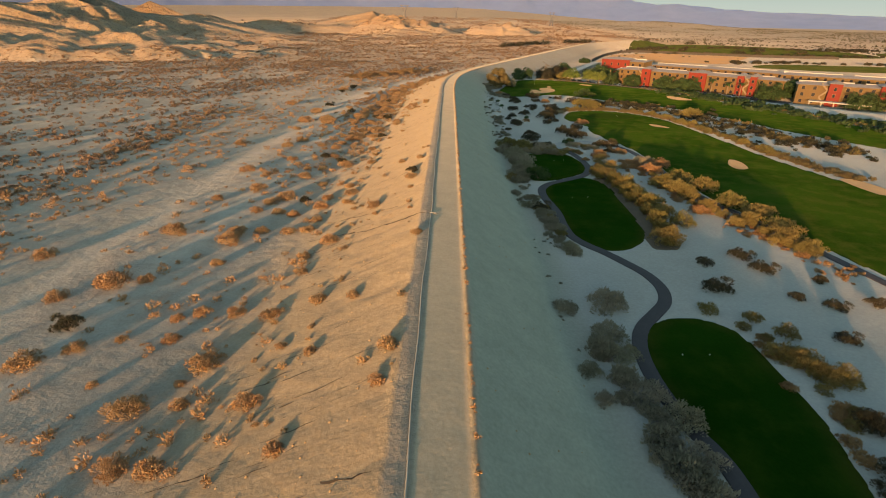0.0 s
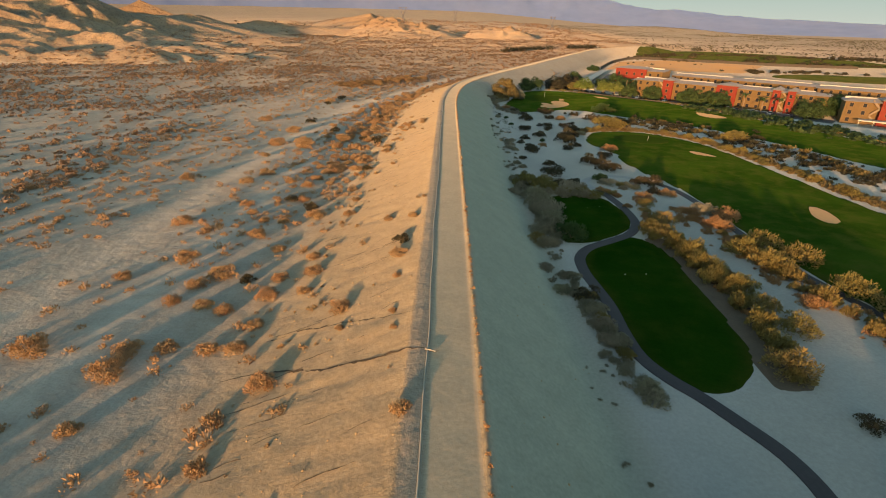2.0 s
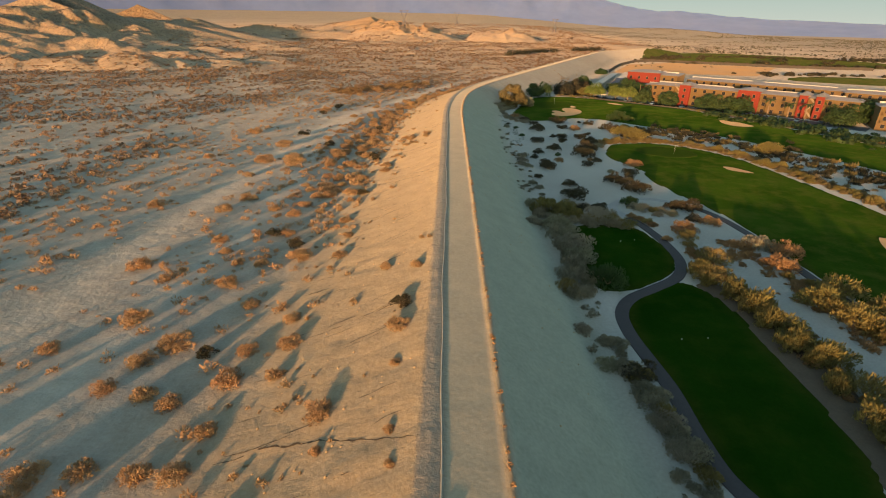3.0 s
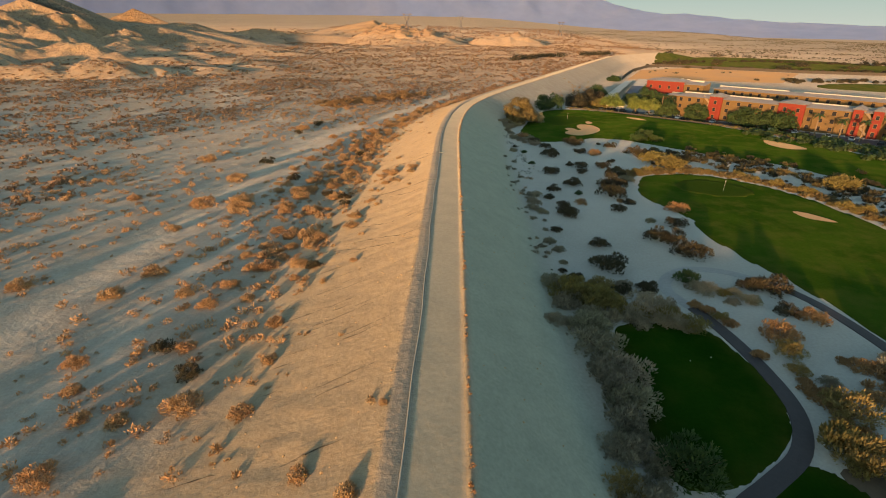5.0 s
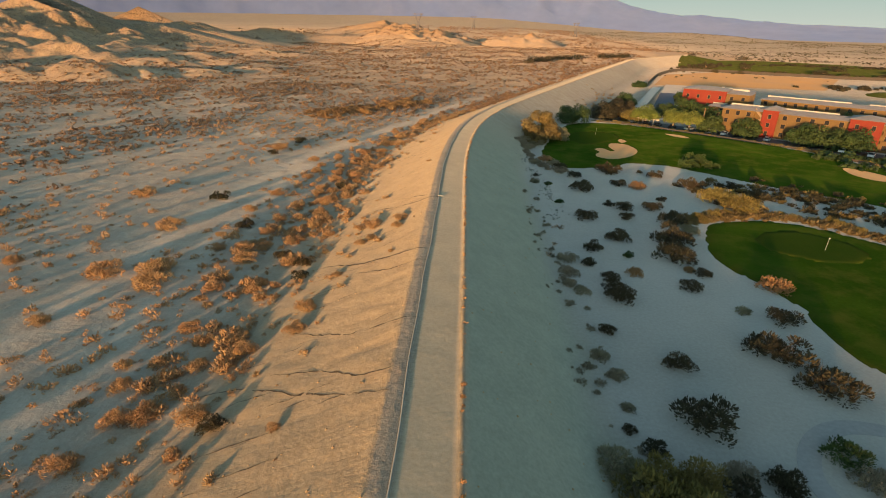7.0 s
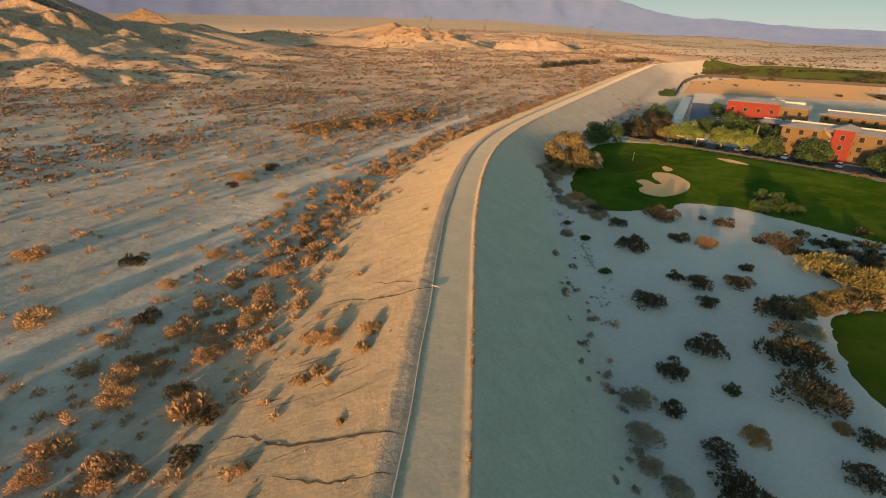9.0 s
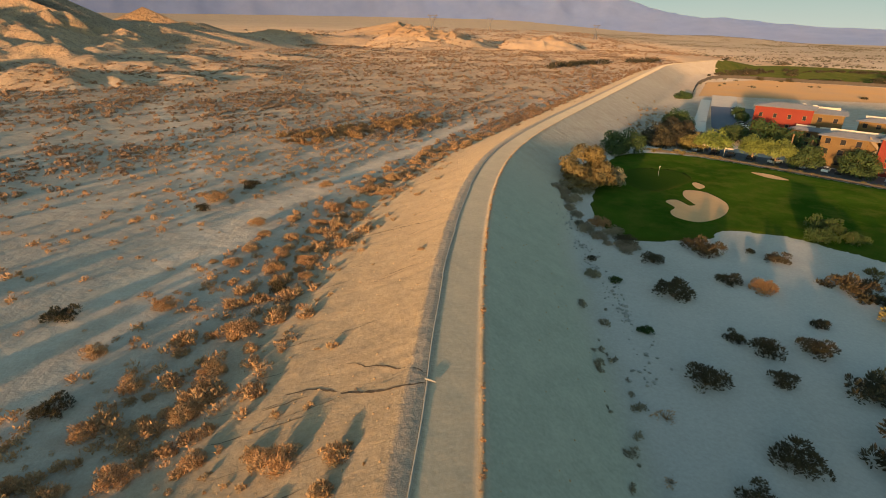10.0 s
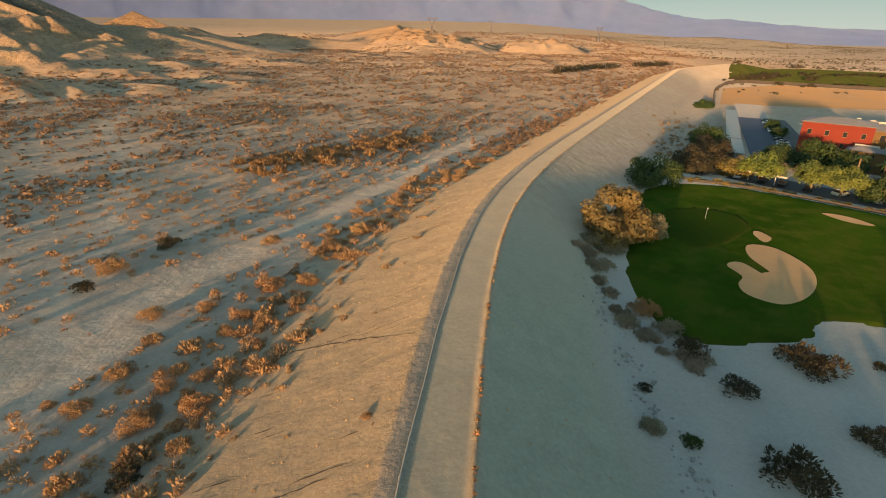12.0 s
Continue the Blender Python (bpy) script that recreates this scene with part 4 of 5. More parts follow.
scatter("desert_brush", mid_l, 8, "dry orange brown bushes over the desert floor", "brush", 19, 0.25, F_BRUSH, False, 0.95)
scatter("desert_brush", far_l, 6, "far dry brush over the desert floor", "brush", 9, 0.46, F_BRUSH, False, 0.8)
bank_tufts = spots_in(900, (-22, -3.2), (20, 330), lambda x, y: (0.08 + 0.5 * (1 - ramp(-17, -9, across(x, y)))) * (across(x, y) < -3.6) * (across(x, y) > -19), 0.25, 0.95, 4)
scatter("bank_tufts", bank_tufts, 5, "sparse dry tufts on the earth bank", "tufts", 70, 0.16, F_TAN, True)
far_m = spots_in(16000, (-420, 420), (1080, 2300), lambda x, y: 0.8 * ramp(0.3, 0.6, fbm(x / 60, y / 110, 86, 3)), 1.2, 3.4, 7)
scatter("far_scrub", far_m, 6, "far brown scrub on the open desert", "scrub", 7, 0.5, F_BRUSH, False, 0.8)
far_r = spots_in(42000, (60, 1900), (560, 2300), lambda x, y: 0.8 * (across(x, y) > 24) * (1 - ramp(225, 245, x) * (1 - ramp(530, 560, x)) * ramp(560, 600, y) * (1 - ramp(860, 900, y))) * ramp(0.35, 0.6, fbm(x / 90, y / 60, 85, 3)), 0.8, 2.6, 5)
scatter("far_scrub", far_r, 6, "far dark scrub on the valley floor", "scrub", 7, 0.5, foliage("grey_green_scrub", (0.14, 0.12, 0.075), (0.085, 0.08, 0.05), (0.13, 0.105, 0.065)))


def along(ctrl, wide, n, rmin, rmax, seed):
    """Spots strewn along a line."""
    g = np.random.RandomState(seed)
    p = curve_points(ctrl, 0.5)
    q = p[g.randint(0, len(p), n)] + g.normal(0, wide / 2.2, (n, 2))
    return np.column_stack([q, rmin + (rmax - rmin) * g.uniform(0, 1, n) ** 1.6])


def planted(kind, ctrl, wide, n, rmin, rmax, seed, tall=1.0):
    """Bushes grown together along a line."""
    say = {"grey": "dense grey green saltbush thicket at the levee foot", "olive": "olive yellow broom thicket along the lawns", "rust": "orange tan dry thicket along the fairway"}
    joined_shrubs("thicket", kind, along(ctrl, wide, n, rmin, rmax, seed), tall, say[kind])


planted("grey", [(17.2, 48), (17.8, 42), (19.0, 36), (19.6, 31), (19.8, 26)], 1.6, 22, 0.9, 2.1, 301, 1.15)
planted("grey", [(17.2, 98), (18, 89), (19, 82), (19, 77), (20.2, 72)], 1.3, 26, 0.7, 1.6, 302)
planted("olive", [(18.8, 92), (19.2, 85), (19.6, 78)], 1.1, 11, 0.8, 1.4, 316)
planted("grey", [(16.8, 140), (17.6, 131), (18.2, 122), (17.6, 115), (17.2, 108)], 1.8, 26, 1.0, 2.2, 303, 1.2)
planted("grey", [(21, 136.5), (26, 135.4), (31, 134)], 1.4, 15, 1.1, 2.0, 304, 1.25)
planted("grey", [(19.3, 137), (19.4, 128), (19.2, 118), (19.0, 110)], 1.0, 20, 1.0, 1.9, 313, 1.3)
planted("olive", [(17.4, 142), (19.5, 141), (22, 140)], 1.6, 6, 1.7, 2.6, 314, 1.2)
planted("olive", [(19, 140), (23, 139), (28, 136)], 1.8, 9, 1.0, 2.0, 305, 1.25)
planted("olive", [(35.6, 114), (37.6, 109), (38.6, 99), (38.6, 88), (37.6, 80), (36, 75)], 1.5, 40, 1.0, 2.1, 306, 1.6)
planted("olive", [(49, 116), (48.6, 106), (49.4, 98), (51.6, 89), (54.6, 80), (57, 72)], 1.8, 34, 0.9, 2.0, 307, 1.4)
planted("rust", [(36.4, 130), (38.6, 124), (39.4, 112), (40.4, 100), (40, 88)], 1.5, 26, 0.7, 1.5, 308)
planted("rust", [(46.5, 128), (48.6, 118), (48.4, 108), (50.6, 96), (54, 84)], 2.2, 24, 0.7, 1.6, 315)
planted("olive", [(37, 51.5), (38, 46), (38.2, 40), (38, 34), (38, 28)], 1.6, 14, 0.8, 1.8, 309)
planted("rust", [(36, 49), (37, 42), (37, 35)], 1.6, 9, 0.7, 1.3, 310)
planted("olive", [(48, 207), (56, 211.5), (65, 212), (74, 207), (80, 197), (84, 184), (88, 160), (91, 135)], 2.0, 40, 0.9, 2.1, 311, 1.1)
planted("grey", [(20.2, 269), (20.9, 258), (22.6, 248.5), (25.8, 243.5), (29, 241)], 1.4, 20, 0.8, 1.7, 312)
golden = along([(46, 206), (56, 210), (66, 210.5), (75, 205), (81, 195), (85, 182), (89, 158), (92, 133), (97, 115)], 2.6, 900, 0.6, 1.4, 321)
scatter("golden_grass", golden, 6, "golden dry ornamental grass along a fairway", "grass", 60, 0.2, foliage("golden_grass_blades", (0.25, 0.18, 0.075), (0.17, 0.125, 0.05), (0.20, 0.145, 0.06)), True)
rough_b = along([(60, 262 - 40), (74, 226), (84, 216), (93, 202), (99, 180), (105, 160), (113, 142)], 12, 330, 0.6, 2.2, 322)
scatter("sand_strip_brush", rough_b, 6, "mixed dark brush on white sand between fairways", "brush", 130, 0.15, F_DARK, True)
band_b = along([(47, 127), (47.6, 112), (48.6, 100), (51.5, 88), (55, 76), (59, 64)], 3.2, 150, 0.4, 1.2, 323)
scatter("band_brush", band_b, 6, "orange and olive low brush beside a fairway", "brush", 110, 0.16, F_RUST, True)
strip_o = along([(60, 222), (74, 226), (84, 217), (93, 203), (100, 182), (106, 160), (114, 141)], 10, 110, 0.7, 2.4, 328)
scatter("olive_strip_brush", strip_o, 6, "olive green bushes on white sand between fairways", "brush", 170, 0.13, F_BANKTREE, True)
hedge_l = along([(56, 320), (62, 319), (71, 315.5), (88, 302.5), (103, 286.5), (116, 264), (127.5, 238), (140.5, 204), (155.5, 169)], 1.8, 520, 0.5, 1.3, 324)
scatter("hedge", hedge_l, 6, "low brown olive hedge along the fairway and car park", "hedge", 80, 0.2, F_OLIVE, True)
hedge_t = along([(114, 265), (128, 240), (141, 206), (156, 171)], 11, 330, 1.2, 3.0, 325)
scatter("shrubbery", hedge_t, 6, "dark green shrubbery in front of the resort blocks", "shrubbery", 90, 0.18, F_GREEN)
toe = along([(float(levee_x(y)) - 24.5, y) for y in range(150, 345, 15)], 7.0, 170, 0.7, 1.9, 341)
joined_shrubs("thicket", "tan", toe, 0.95, "dense rust orange saltbush along the levee foot", 3)
toe_far = along([(float(levee_x(y)) - 23.5, y) for y in range(340, 480, 20)], 6.5, 380, 0.5, 1.6, 343)
scatter("desert_brush", toe_far, 8, "rust brown brush along the far levee foot", "brush", 50, 0.16, F_BRUSH, True, 0.95)
red_patch = along(RED_PATCH, 11, 120, 1.0, 2.4, 342)
joined_shrubs("thicket", "rust", red_patch, 1.0, "dense patch of tall rust red bushes on the plain", 4)
rust = along([(73, 411), (80, 394), (66, 372), (60, 350), (98, 440)], 6, 130, 0.4, 1.3, 326)
scatter("bank_brush", rust, 6, "rust brown low brush on the far levee bank", "brush", 50, 0.22, F_TAN)
edge_t = along([(2.62 + float(levee_x(y)) + 0.1, y) for y in range(18, 330, 12)], 0.12, 330, 0.10, 0.34, 327)
scatter("road_edge_tufts", edge_t, 5, "dry orange grass tufts along the road edge", "tufts", 40, 0.25, F_TAN, True)
edge_s = spots_in(420, (14, 24), (15, 245), lambda x, y: 0.9 * (across(x, y) > 14.3) * (across(x, y) < 17.5 + 2 * grain(x, y * 0.1, 9)) * ramp(0.3, 0.6, grain(y * 0.07, 2, 44)), 0.3, 1.1, 6)
scatter("levee_foot_brush", edge_s, 6, "grey low brush along the levee foot", "brush", 110, 0.15, F_GREY, True)


def leaf_tree(name, x, y, radius, height, mat, label, seed, leaves=4400):
    """Tree: tapered trunk with limbs, and a crown of many small leaves in uneven clumps."""
    rnd = random.Random(seed)
    ob = new(name)
    ob.matrix_world = pose(x, y, land_at(x, y) - 0.05, 0, 0, rnd.uniform(0, 360))
    bm = bmesh.new()

    def limb(a, b, r1, r2):
        d = b - a
        m = Matrix.Translation((a + b) / 2) @ d.to_track_quat("Z", "Y").to_matrix().to_4x4()
        bmesh.ops.create_cone(bm, cap_ends=False, segments=7, radius1=r1, radius2=r2, depth=d.length, matrix=m)
    fork = Vector((rnd.uniform(-.2, .2), rnd.uniform(-.2, .2), height * 0.3))
    limb(Vector((0, 0, 0)), fork, radius * 0.06, radius * 0.045)
    lobes = []
    low = 0.36 if mat is F_PALE else 0.10
    for i in range(34):
        a = i * 2.4 + rnd.uniform(-.4, .4)
        rr = radius * 0.80 * (math.sqrt(rnd.uniform(0.02, 1.0)) if i > 11 else rnd.uniform(0.75, 1.0))
        top = math.sqrt(max(0.05, 1 - (rr / radius) ** 2))
        c = Vector((math.cos(a) * rr, math.sin(a) * rr, height * (low + max(0.05, 0.86 * top - low) * (rnd.uniform(0.0, 1.0) if i > 11 else rnd.uniform(0.05, 0.75)))))
        if i % 4 == 0:
            limb(fork, c, radius * 0.035, radius * 0.012)
        lobes.append((c.x, c.y, c.z, radius * rnd.uniform(0.27, 0.41)))
    me = bpy.data.meshes.new("trunk")
    bm.to_mesh(me)
    bm.free()
    me.materials.append(M_STEM)
    new("trunk", me).parent = ob
    new("crown", mesh_of("crown", *leaf_cloud(rnd, leaves, lobes, radius * (0.052 if leaves > 1000 else 0.075), 0.9), mat)).parent = ob
    return tagged(ob, label, "tree")


TREES = [(27.5, 275.5, 6.0, 10.6, F_BANKTREE), (34.5, 279, 2.8, 4.6, F_GREY), (45, 313, 6.0, 8.8, F_GREEN), (62, 334, 5.6, 7.4, F_DARK), (68.5, 341, 6.0, 8.2, F_DARK), (74, 334, 4.8, 6.6, F_OLIVE),
         (75, 354, 6.2, 8.6, F_DARK), (80, 367, 5.8, 8.2, F_GREEN), (84.5, 381, 5.2, 7.4, F_GREEN), (124, 482, 5, 4.2, F_GREEN),
         (77.5, 328, 5.4, 8.4, F_PALE), (86, 320, 4.6, 8.6, F_PALE), (91, 316.5, 5.0, 8.8, F_PALE), (97.5, 313.5, 4.6, 7, F_GREEN), (99, 341, 5.8, 8, F_GREEN), (94, 351, 5.0, 7.4, F_GREEN), (105, 337, 4.6, 7, F_GREEN),
         (119, 398, 3.2, 5, F_GREEN), (125, 415, 3.2, 5, F_GREEN), (107, 305.5, 4.6, 6.8, F_GREEN), (119.5, 293, 4.8, 7, F_GREEN), (125, 288, 5.2, 7.4, F_GREEN), (131, 283, 4.8, 7, F_GREEN),
         (159, 259, 5.4, 8, F_GREEN), (170, 264, 6, 8.5, F_GREEN), (178, 268, 6, 8, F_GREEN), (184, 232, 5.4, 7.6, F_GREEN), (192, 229, 4.8, 6.8, F_GREEN), (152, 322, 4.4, 7, F_GREEN), (141, 331, 4, 7, F_GREEN), (167, 308, 4.4, 7, F_GREEN)]
for i, (x, y, r, h, m_) in enumerate(TREES):
    r, h = (r * 1.12, h * 1.25) if x > 95 and y < 350 else (r, h)
    kind = "brown olive bushy" if m_ in (F_OLIVE, F_BANKTREE) else "pale yellow green palo verde" if m_ is F_PALE else "dark brownish mesquite" if m_ is F_DARK else "grey green" if m_ is F_GREY else "leafy green"
    leaf_tree("tree", x, y, r, h, m_, kind + " tree near the lawns", 100 + i, 9000 if m_ is F_BANKTREE else 4400)
grove = np.concatenate([along([(228, 676), (290, 742), (360, 772), (440, 778), (535, 725)], 22, 130, 2.0, 4.5, 331), along([(250, 640), (330, 622), (420, 612), (500, 625)], 14, 80, 2.0, 4.5, 332), along([(520, 745), (640, 760), (800, 700), (860, 640)], 30, 130, 2.5, 6, 333), along([(255, 500), (330, 505), (420, 492), (450, 440)], 12, 60, 2.0, 4.0, 334)])
scatter("far_grove", grove, 6, "dark green trees round the far fairways", "trees", 150, 0.2, F_DARK)
FAR_TREES = [(70, 668), (78, 690), (90, 702), (98, 716), (110, 738), (122, 752), (128, 770), (140, 768), (176, 790), (188, 800), (200, 812), (212, 830), (330, 905), (402, 900), (262, 700), (300, 690), (345, 640), (395, 690), (430, 660)]
for i, (x, y) in enumerate(FAR_TREES):
    leaf_tree("tree", x, y, 6.5 + (i % 3), 5.5 + (i % 2), F_DARK, "far dark mesquite tree on open sand", 200 + i, 420)


M_CONCRETE = plain("pale_metal_casing", (0.50, 0.46, 0.40), (0.42, 0.39, 0.34), 0.6, 0.6, 0.0)


# ---- box and part tools ----
def box(bm, x0, x1, y0, y1, z0, z1):
    v = [bm.verts.new(p) for p in ((x0, y0, z0), (x1, y0, z0), (x1, y1, z0), (x0, y1, z0), (x0, y0, z1), (x1, y0, z1), (x1, y1, z1), (x0, y1, z1))]
    for f in ((3, 2, 1, 0), (4, 5, 6, 7), (0, 1, 5, 4), (1, 2, 6, 5), (2, 3, 7, 6), (3, 0, 4, 7)):
        bm.faces.new([v[i] for i in f])


def part(name, bm, mat, parent, label=""):
    me = bpy.data.meshes.new(name)
    bm.to_mesh(me)
    bm.free()
    me.materials.append(mat)
    ob = new(name, me)
    ob.parent = parent
    return tagged(ob, label)


def boxes(name, mat, parent, *spans, label=""):
    bm = bmesh.new()
    for s in spans:
        box(bm, *s)
    return part(name, bm, mat, parent, label)


def hip_roof(parent, x0, x1, y0, y1, z, rise, eave=0.7, name="roof"):
    bm = bmesh.new()
    x0, x1, y0, y1 = x0 - eave, x1 + eave, y0 - eave, y1 + eave
    ins = min(x1 - x0, y1 - y0) / 2 * 0.98
    box(bm, x0, x1, y0, y1, z, z + 0.2)
    lo = [bm.verts.new(p) for p in ((x0, y0, z + .2), (x1, y0, z + .2), (x1, y1, z + .2), (x0, y1, z + .2))]
    ym, xm = (y0 + y1) / 2, (x0 + x1) / 2
    hi = [bm.verts.new(p) for p in (((x0 + ins, ym, z + rise), (x1 - ins, ym, z + rise)) if x1 - x0 > y1 - y0 else ((xm, y0 + ins, z + rise), (xm, y1 - ins, z + rise)))]
    if x1 - x0 > y1 - y0:
        fs = ((lo[0], lo[1], hi[1], hi[0]), (lo[1], lo[2], hi[1]), (lo[2], lo[3], hi[0], hi[1]), (lo[3], lo[0], hi[0]))
    else:
        fs = ((lo[0], lo[1], hi[0]), (lo[1], lo[2], hi[1], hi[0]), (lo[2], lo[3], hi[1]), (lo[3], lo[0], hi[0], hi[1]))
    for f in fs:
        bm.faces.new(f)
    return part(name, bm, M_ROOF, parent)


def window(parent, x, y, z, w, h, arched=False):
    """A framed window on the front wall at depth y."""
    fr = boxes("window", M_FRAME, parent, (x - w / 2 - .08, x + w / 2 + .08, y - .10, y - .003, z - .1, z), (x - w / 2 - .08, x - w / 2, y - .10, y - .003, z, z + h), (x + w / 2, x + w / 2 + .08, y - .10, y - .003, z, z + h), (x - w / 2 - .08, x + w / 2 + .08, y - .10, y - .003, z + h, z + h + .1))
    boxes("pane", M_GLASS, fr, (x - w / 2, x + w / 2, y - .05, y - .003, z, z + h))
    return fr


def stair(parent, x0, x1, y, floors, storey):
    """A zigzag outside stair with white parapets."""
    for f in range(floors):
        bm = bmesh.new()
        a, b = (x0, x1) if f % 2 else (x1, x0)
        z0, z1 = f * storey + 0.2, (f + 1) * storey + 0.2
        q = [bm.verts.new(p) for p in ((a, y, z0), (b, y, z1), (b, y, z1 + 1.0), (a, y, z0 + 1.0), (a, y + .2, z0), (b, y + .2, z1), (b, y + .2, z1 + 1.0), (a, y + .2, z0 + 1.0))]
        for k in ((0, 1, 2, 3), (7, 6, 5, 4), (3, 2, 6, 7), (4, 5, 1, 0), (1, 5, 6, 2), (4, 0, 3, 7)):
            bm.faces.new([q[i] for i in k])
        part("stair_parapet", bm, M_PARAPET, parent)
    boxes("stairwell", M_TAN, parent, (x0, x1, y + 1.5, y + 1.7, 0, floors * storey))


def resort_building(x, y, turn, plan, depth, label, storeys=3, storey=2.95, base=-2.0):
    """A long block of tan and red sections; plan: (kind, width) along its front."""
    ob = new("resort_building")
    ob.matrix_world = pose(x, y, base, 0, 0, turn)
    u, high = 0.0, storeys * storey
    for kind, w in plan:
        if kind == "stair":
            stair(ob, u, u + w, 0.2, storeys, storey)
            boxes("wall", M_TAN, ob, (u, u + w, 2.0, depth, -1, high))
        elif kind == "red":
            boxes("wall", M_RED, ob, (u, u + w, -1.4, 5, -1, high + 1.0), label="red rendered tower wall")
            hip_roof(ob, u, u + w, -1.4, 5 + w / 3, high + 1.0, 1.4, 0.6)
            boxes("wall", M_TAN, ob, (u, u + w, 5.0, depth, -1, high))
            for f in range(storeys):
                for k in range(max(1, int(w / 4.5))):
                    window(ob, u + w * (k + 0.5) / max(1, int(w / 4.5)), -1.4, f * storey + 1.0, 1.0, 1.4)
        else:
            boxes("wall", M_TAN, ob, (u, u + w, 0, depth, -1, high))
            n = max(1, int(w / 3.6))
            for f in range(storeys):
                for k in range(n):
                    window(ob, u + w * (k + 0.5) / n, 0, f * storey + 0.9, 1.25, 1.45)
                    if k % 2 == 0 and f:
                        b = boxes("balcony", M_TAN, ob, (u + w * (k + .5) / n - 1.4, u + w * (k + .5) / n + 1.4, -1.1, -.003, f * storey - .1, f * storey + .1), (u + w * (k + .5) / n - 1.4, u + w * (k + .5) / n + 1.4, -1.2, -1.1, f * storey - .1, f * storey + 1.0))
        u += w
    back = depth * 0.55
    hip_roof(ob, 0, u, 0, back, high, 1.15, 0.9)
    boxes("flat_roof", M_ROOF, ob, (0, u, back + 1.2, depth, high, high + 0.15), label="flat grey rear roof")
    boxes("roof_parapet", M_CONCRETE, ob, (0.5, u * 0.42, back + .9, back + 1.15, high, high + 1.25), (u * 0.5, u * 0.93, back + .9, back + 1.15, high, high + 1.2), label="white lit parapet behind the roof")
    return tagged(ob, label, "building")


resort_building(103, 318, -41.6, [("tan", 11), ("stair", 3), ("red", 5), ("tan", 21), ("red", 9), ("tan", 15), ("red", 3), ("stair", 3), ("red", 3), ("tan", 12)], 13, "long tan and red three storey resort block with grey roofs")
resort_building(166, 250, -29, [("tan", 9), ("stair", 3), ("red", 5), ("tan", 14), ("red", 8), ("tan", 14)], 13, "tan and red three storey resort block beside a hedge")
resort_building(134, 349, -41.6, [("tan", 30), ("tan", 12), ("tan", 32)], 12, "long tan resort block behind a courtyard", 3)
resort_building(186, 297, -35, [("tan", 30), ("tan", 36)], 12, "long yellow tan resort block behind trees", 3)
red_block = resort_building(105, 362, -34, [("red", 18), ("tan", 9)], 22, "red corner resort block with grey roof and roof machines", 3, 3.5)
for u, v, w in ((10, 14, 1.6), (13, 16, 1.2), (16.5, 13, 1.4)):
    boxes("roof_machine", M_CONCRETE, red_block, (u, u + w, v, v + w * 0.8, 10.5, 12.0), label="pale rooftop machine")
resort_building(110, 346, -41.6, [("tan", 15)], 7, "low tan resort wing with palms before it", 2)


# ---- mountains on the skyline ----
def mountains():
    az = np.radians(np.linspace(-75, 75, 420))
    rr = np.linspace(3800, 4600, 26)
    A, R_ = np.meshgrid(az, rr)
    deg = np.degrees(A)
    top = np.interp(deg, [-75, -30, -5, 4, 9, 14, 18.6, 23, 27, 32, 38, 45, 75], [6.5, 7, 6, 5.2, 4.3, 3.0, 2.15, 1.6, 1.2, 0.85, 0.6, 0.5, 0.5])
    X, Y = R_ * np.sin(A), 190 + R_ * np.cos(A)
    up = ramp(3800, 4500, R_)
    Z = 33 + 4400 * np.tan(np.radians(top)) * up * (0.55 + 0.55 * fbm(deg / 5.0, R_ / 420, 90, 5, True)) - 40 * (1 - up)
    ny, nx = A.shape
    i = np.arange(ny * nx).reshape(ny, nx)
    q = np.stack([i[:-1, :-1], i[:-1, 1:], i[1:, 1:], i[1:, :-1]], -1).reshape(-1, 4)
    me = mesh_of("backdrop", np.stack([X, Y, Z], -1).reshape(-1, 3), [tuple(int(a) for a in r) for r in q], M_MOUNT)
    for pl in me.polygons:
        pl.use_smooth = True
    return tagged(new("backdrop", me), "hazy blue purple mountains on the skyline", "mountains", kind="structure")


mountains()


def sky_arc():
    """Plain evening sky far behind the mountains: teal above, paler and pinkish towards the skyline."""
    m, t, p = nodes_of("evening_sky_glow")
    em = t.nodes.new("ShaderNodeEmission")
    pos = t.nodes.new("ShaderNodeNewGeometry").outputs["Position"]
    sep = t.nodes.new("ShaderNodeSeparateXYZ")
    link(t, pos, sep.inputs[0])
    soft_band = noise_node(t, pos, 0.0006, 3)
    c = mix_node(t, range_node(t, sep.outputs[2], 60, 520), (0.270, 0.285, 0.280), (0.120, 0.205, 0.215))
    c = mix_node(t, range_node(t, soft_band.outputs[0], 0.3, 0.7, 0.0, 0.25), c, (0.25, 0.27, 0.26))
    link(t, c, em.inputs[0])
    em.inputs[1].default_value = SKY_GLOW
    link(t, em.outputs[0], t.nodes["Material Output"].inputs[0])
    az = np.radians(np.linspace(-70, 70, 60))
    V, Fc = [], []
    for k, a_ in enumerate(az):
        for z in (-100, 350, 800, 1400):
            V.append((4690 * math.sin(a_), 190 + 4690 * math.cos(a_), z))
        if k:
            b0 = 4 * (k - 1)
            Fc += [(b0 + i, b0 + i + 1, b0 + 5 + i, b0 + 4 + i) for i in range(3)]
    return tagged(new("backdrop", mesh_of("backdrop", V, Fc, m)), "pale teal evening sky above the skyline", "sky", kind="structure")


SKY_GLOW = 0.75
sky_arc()


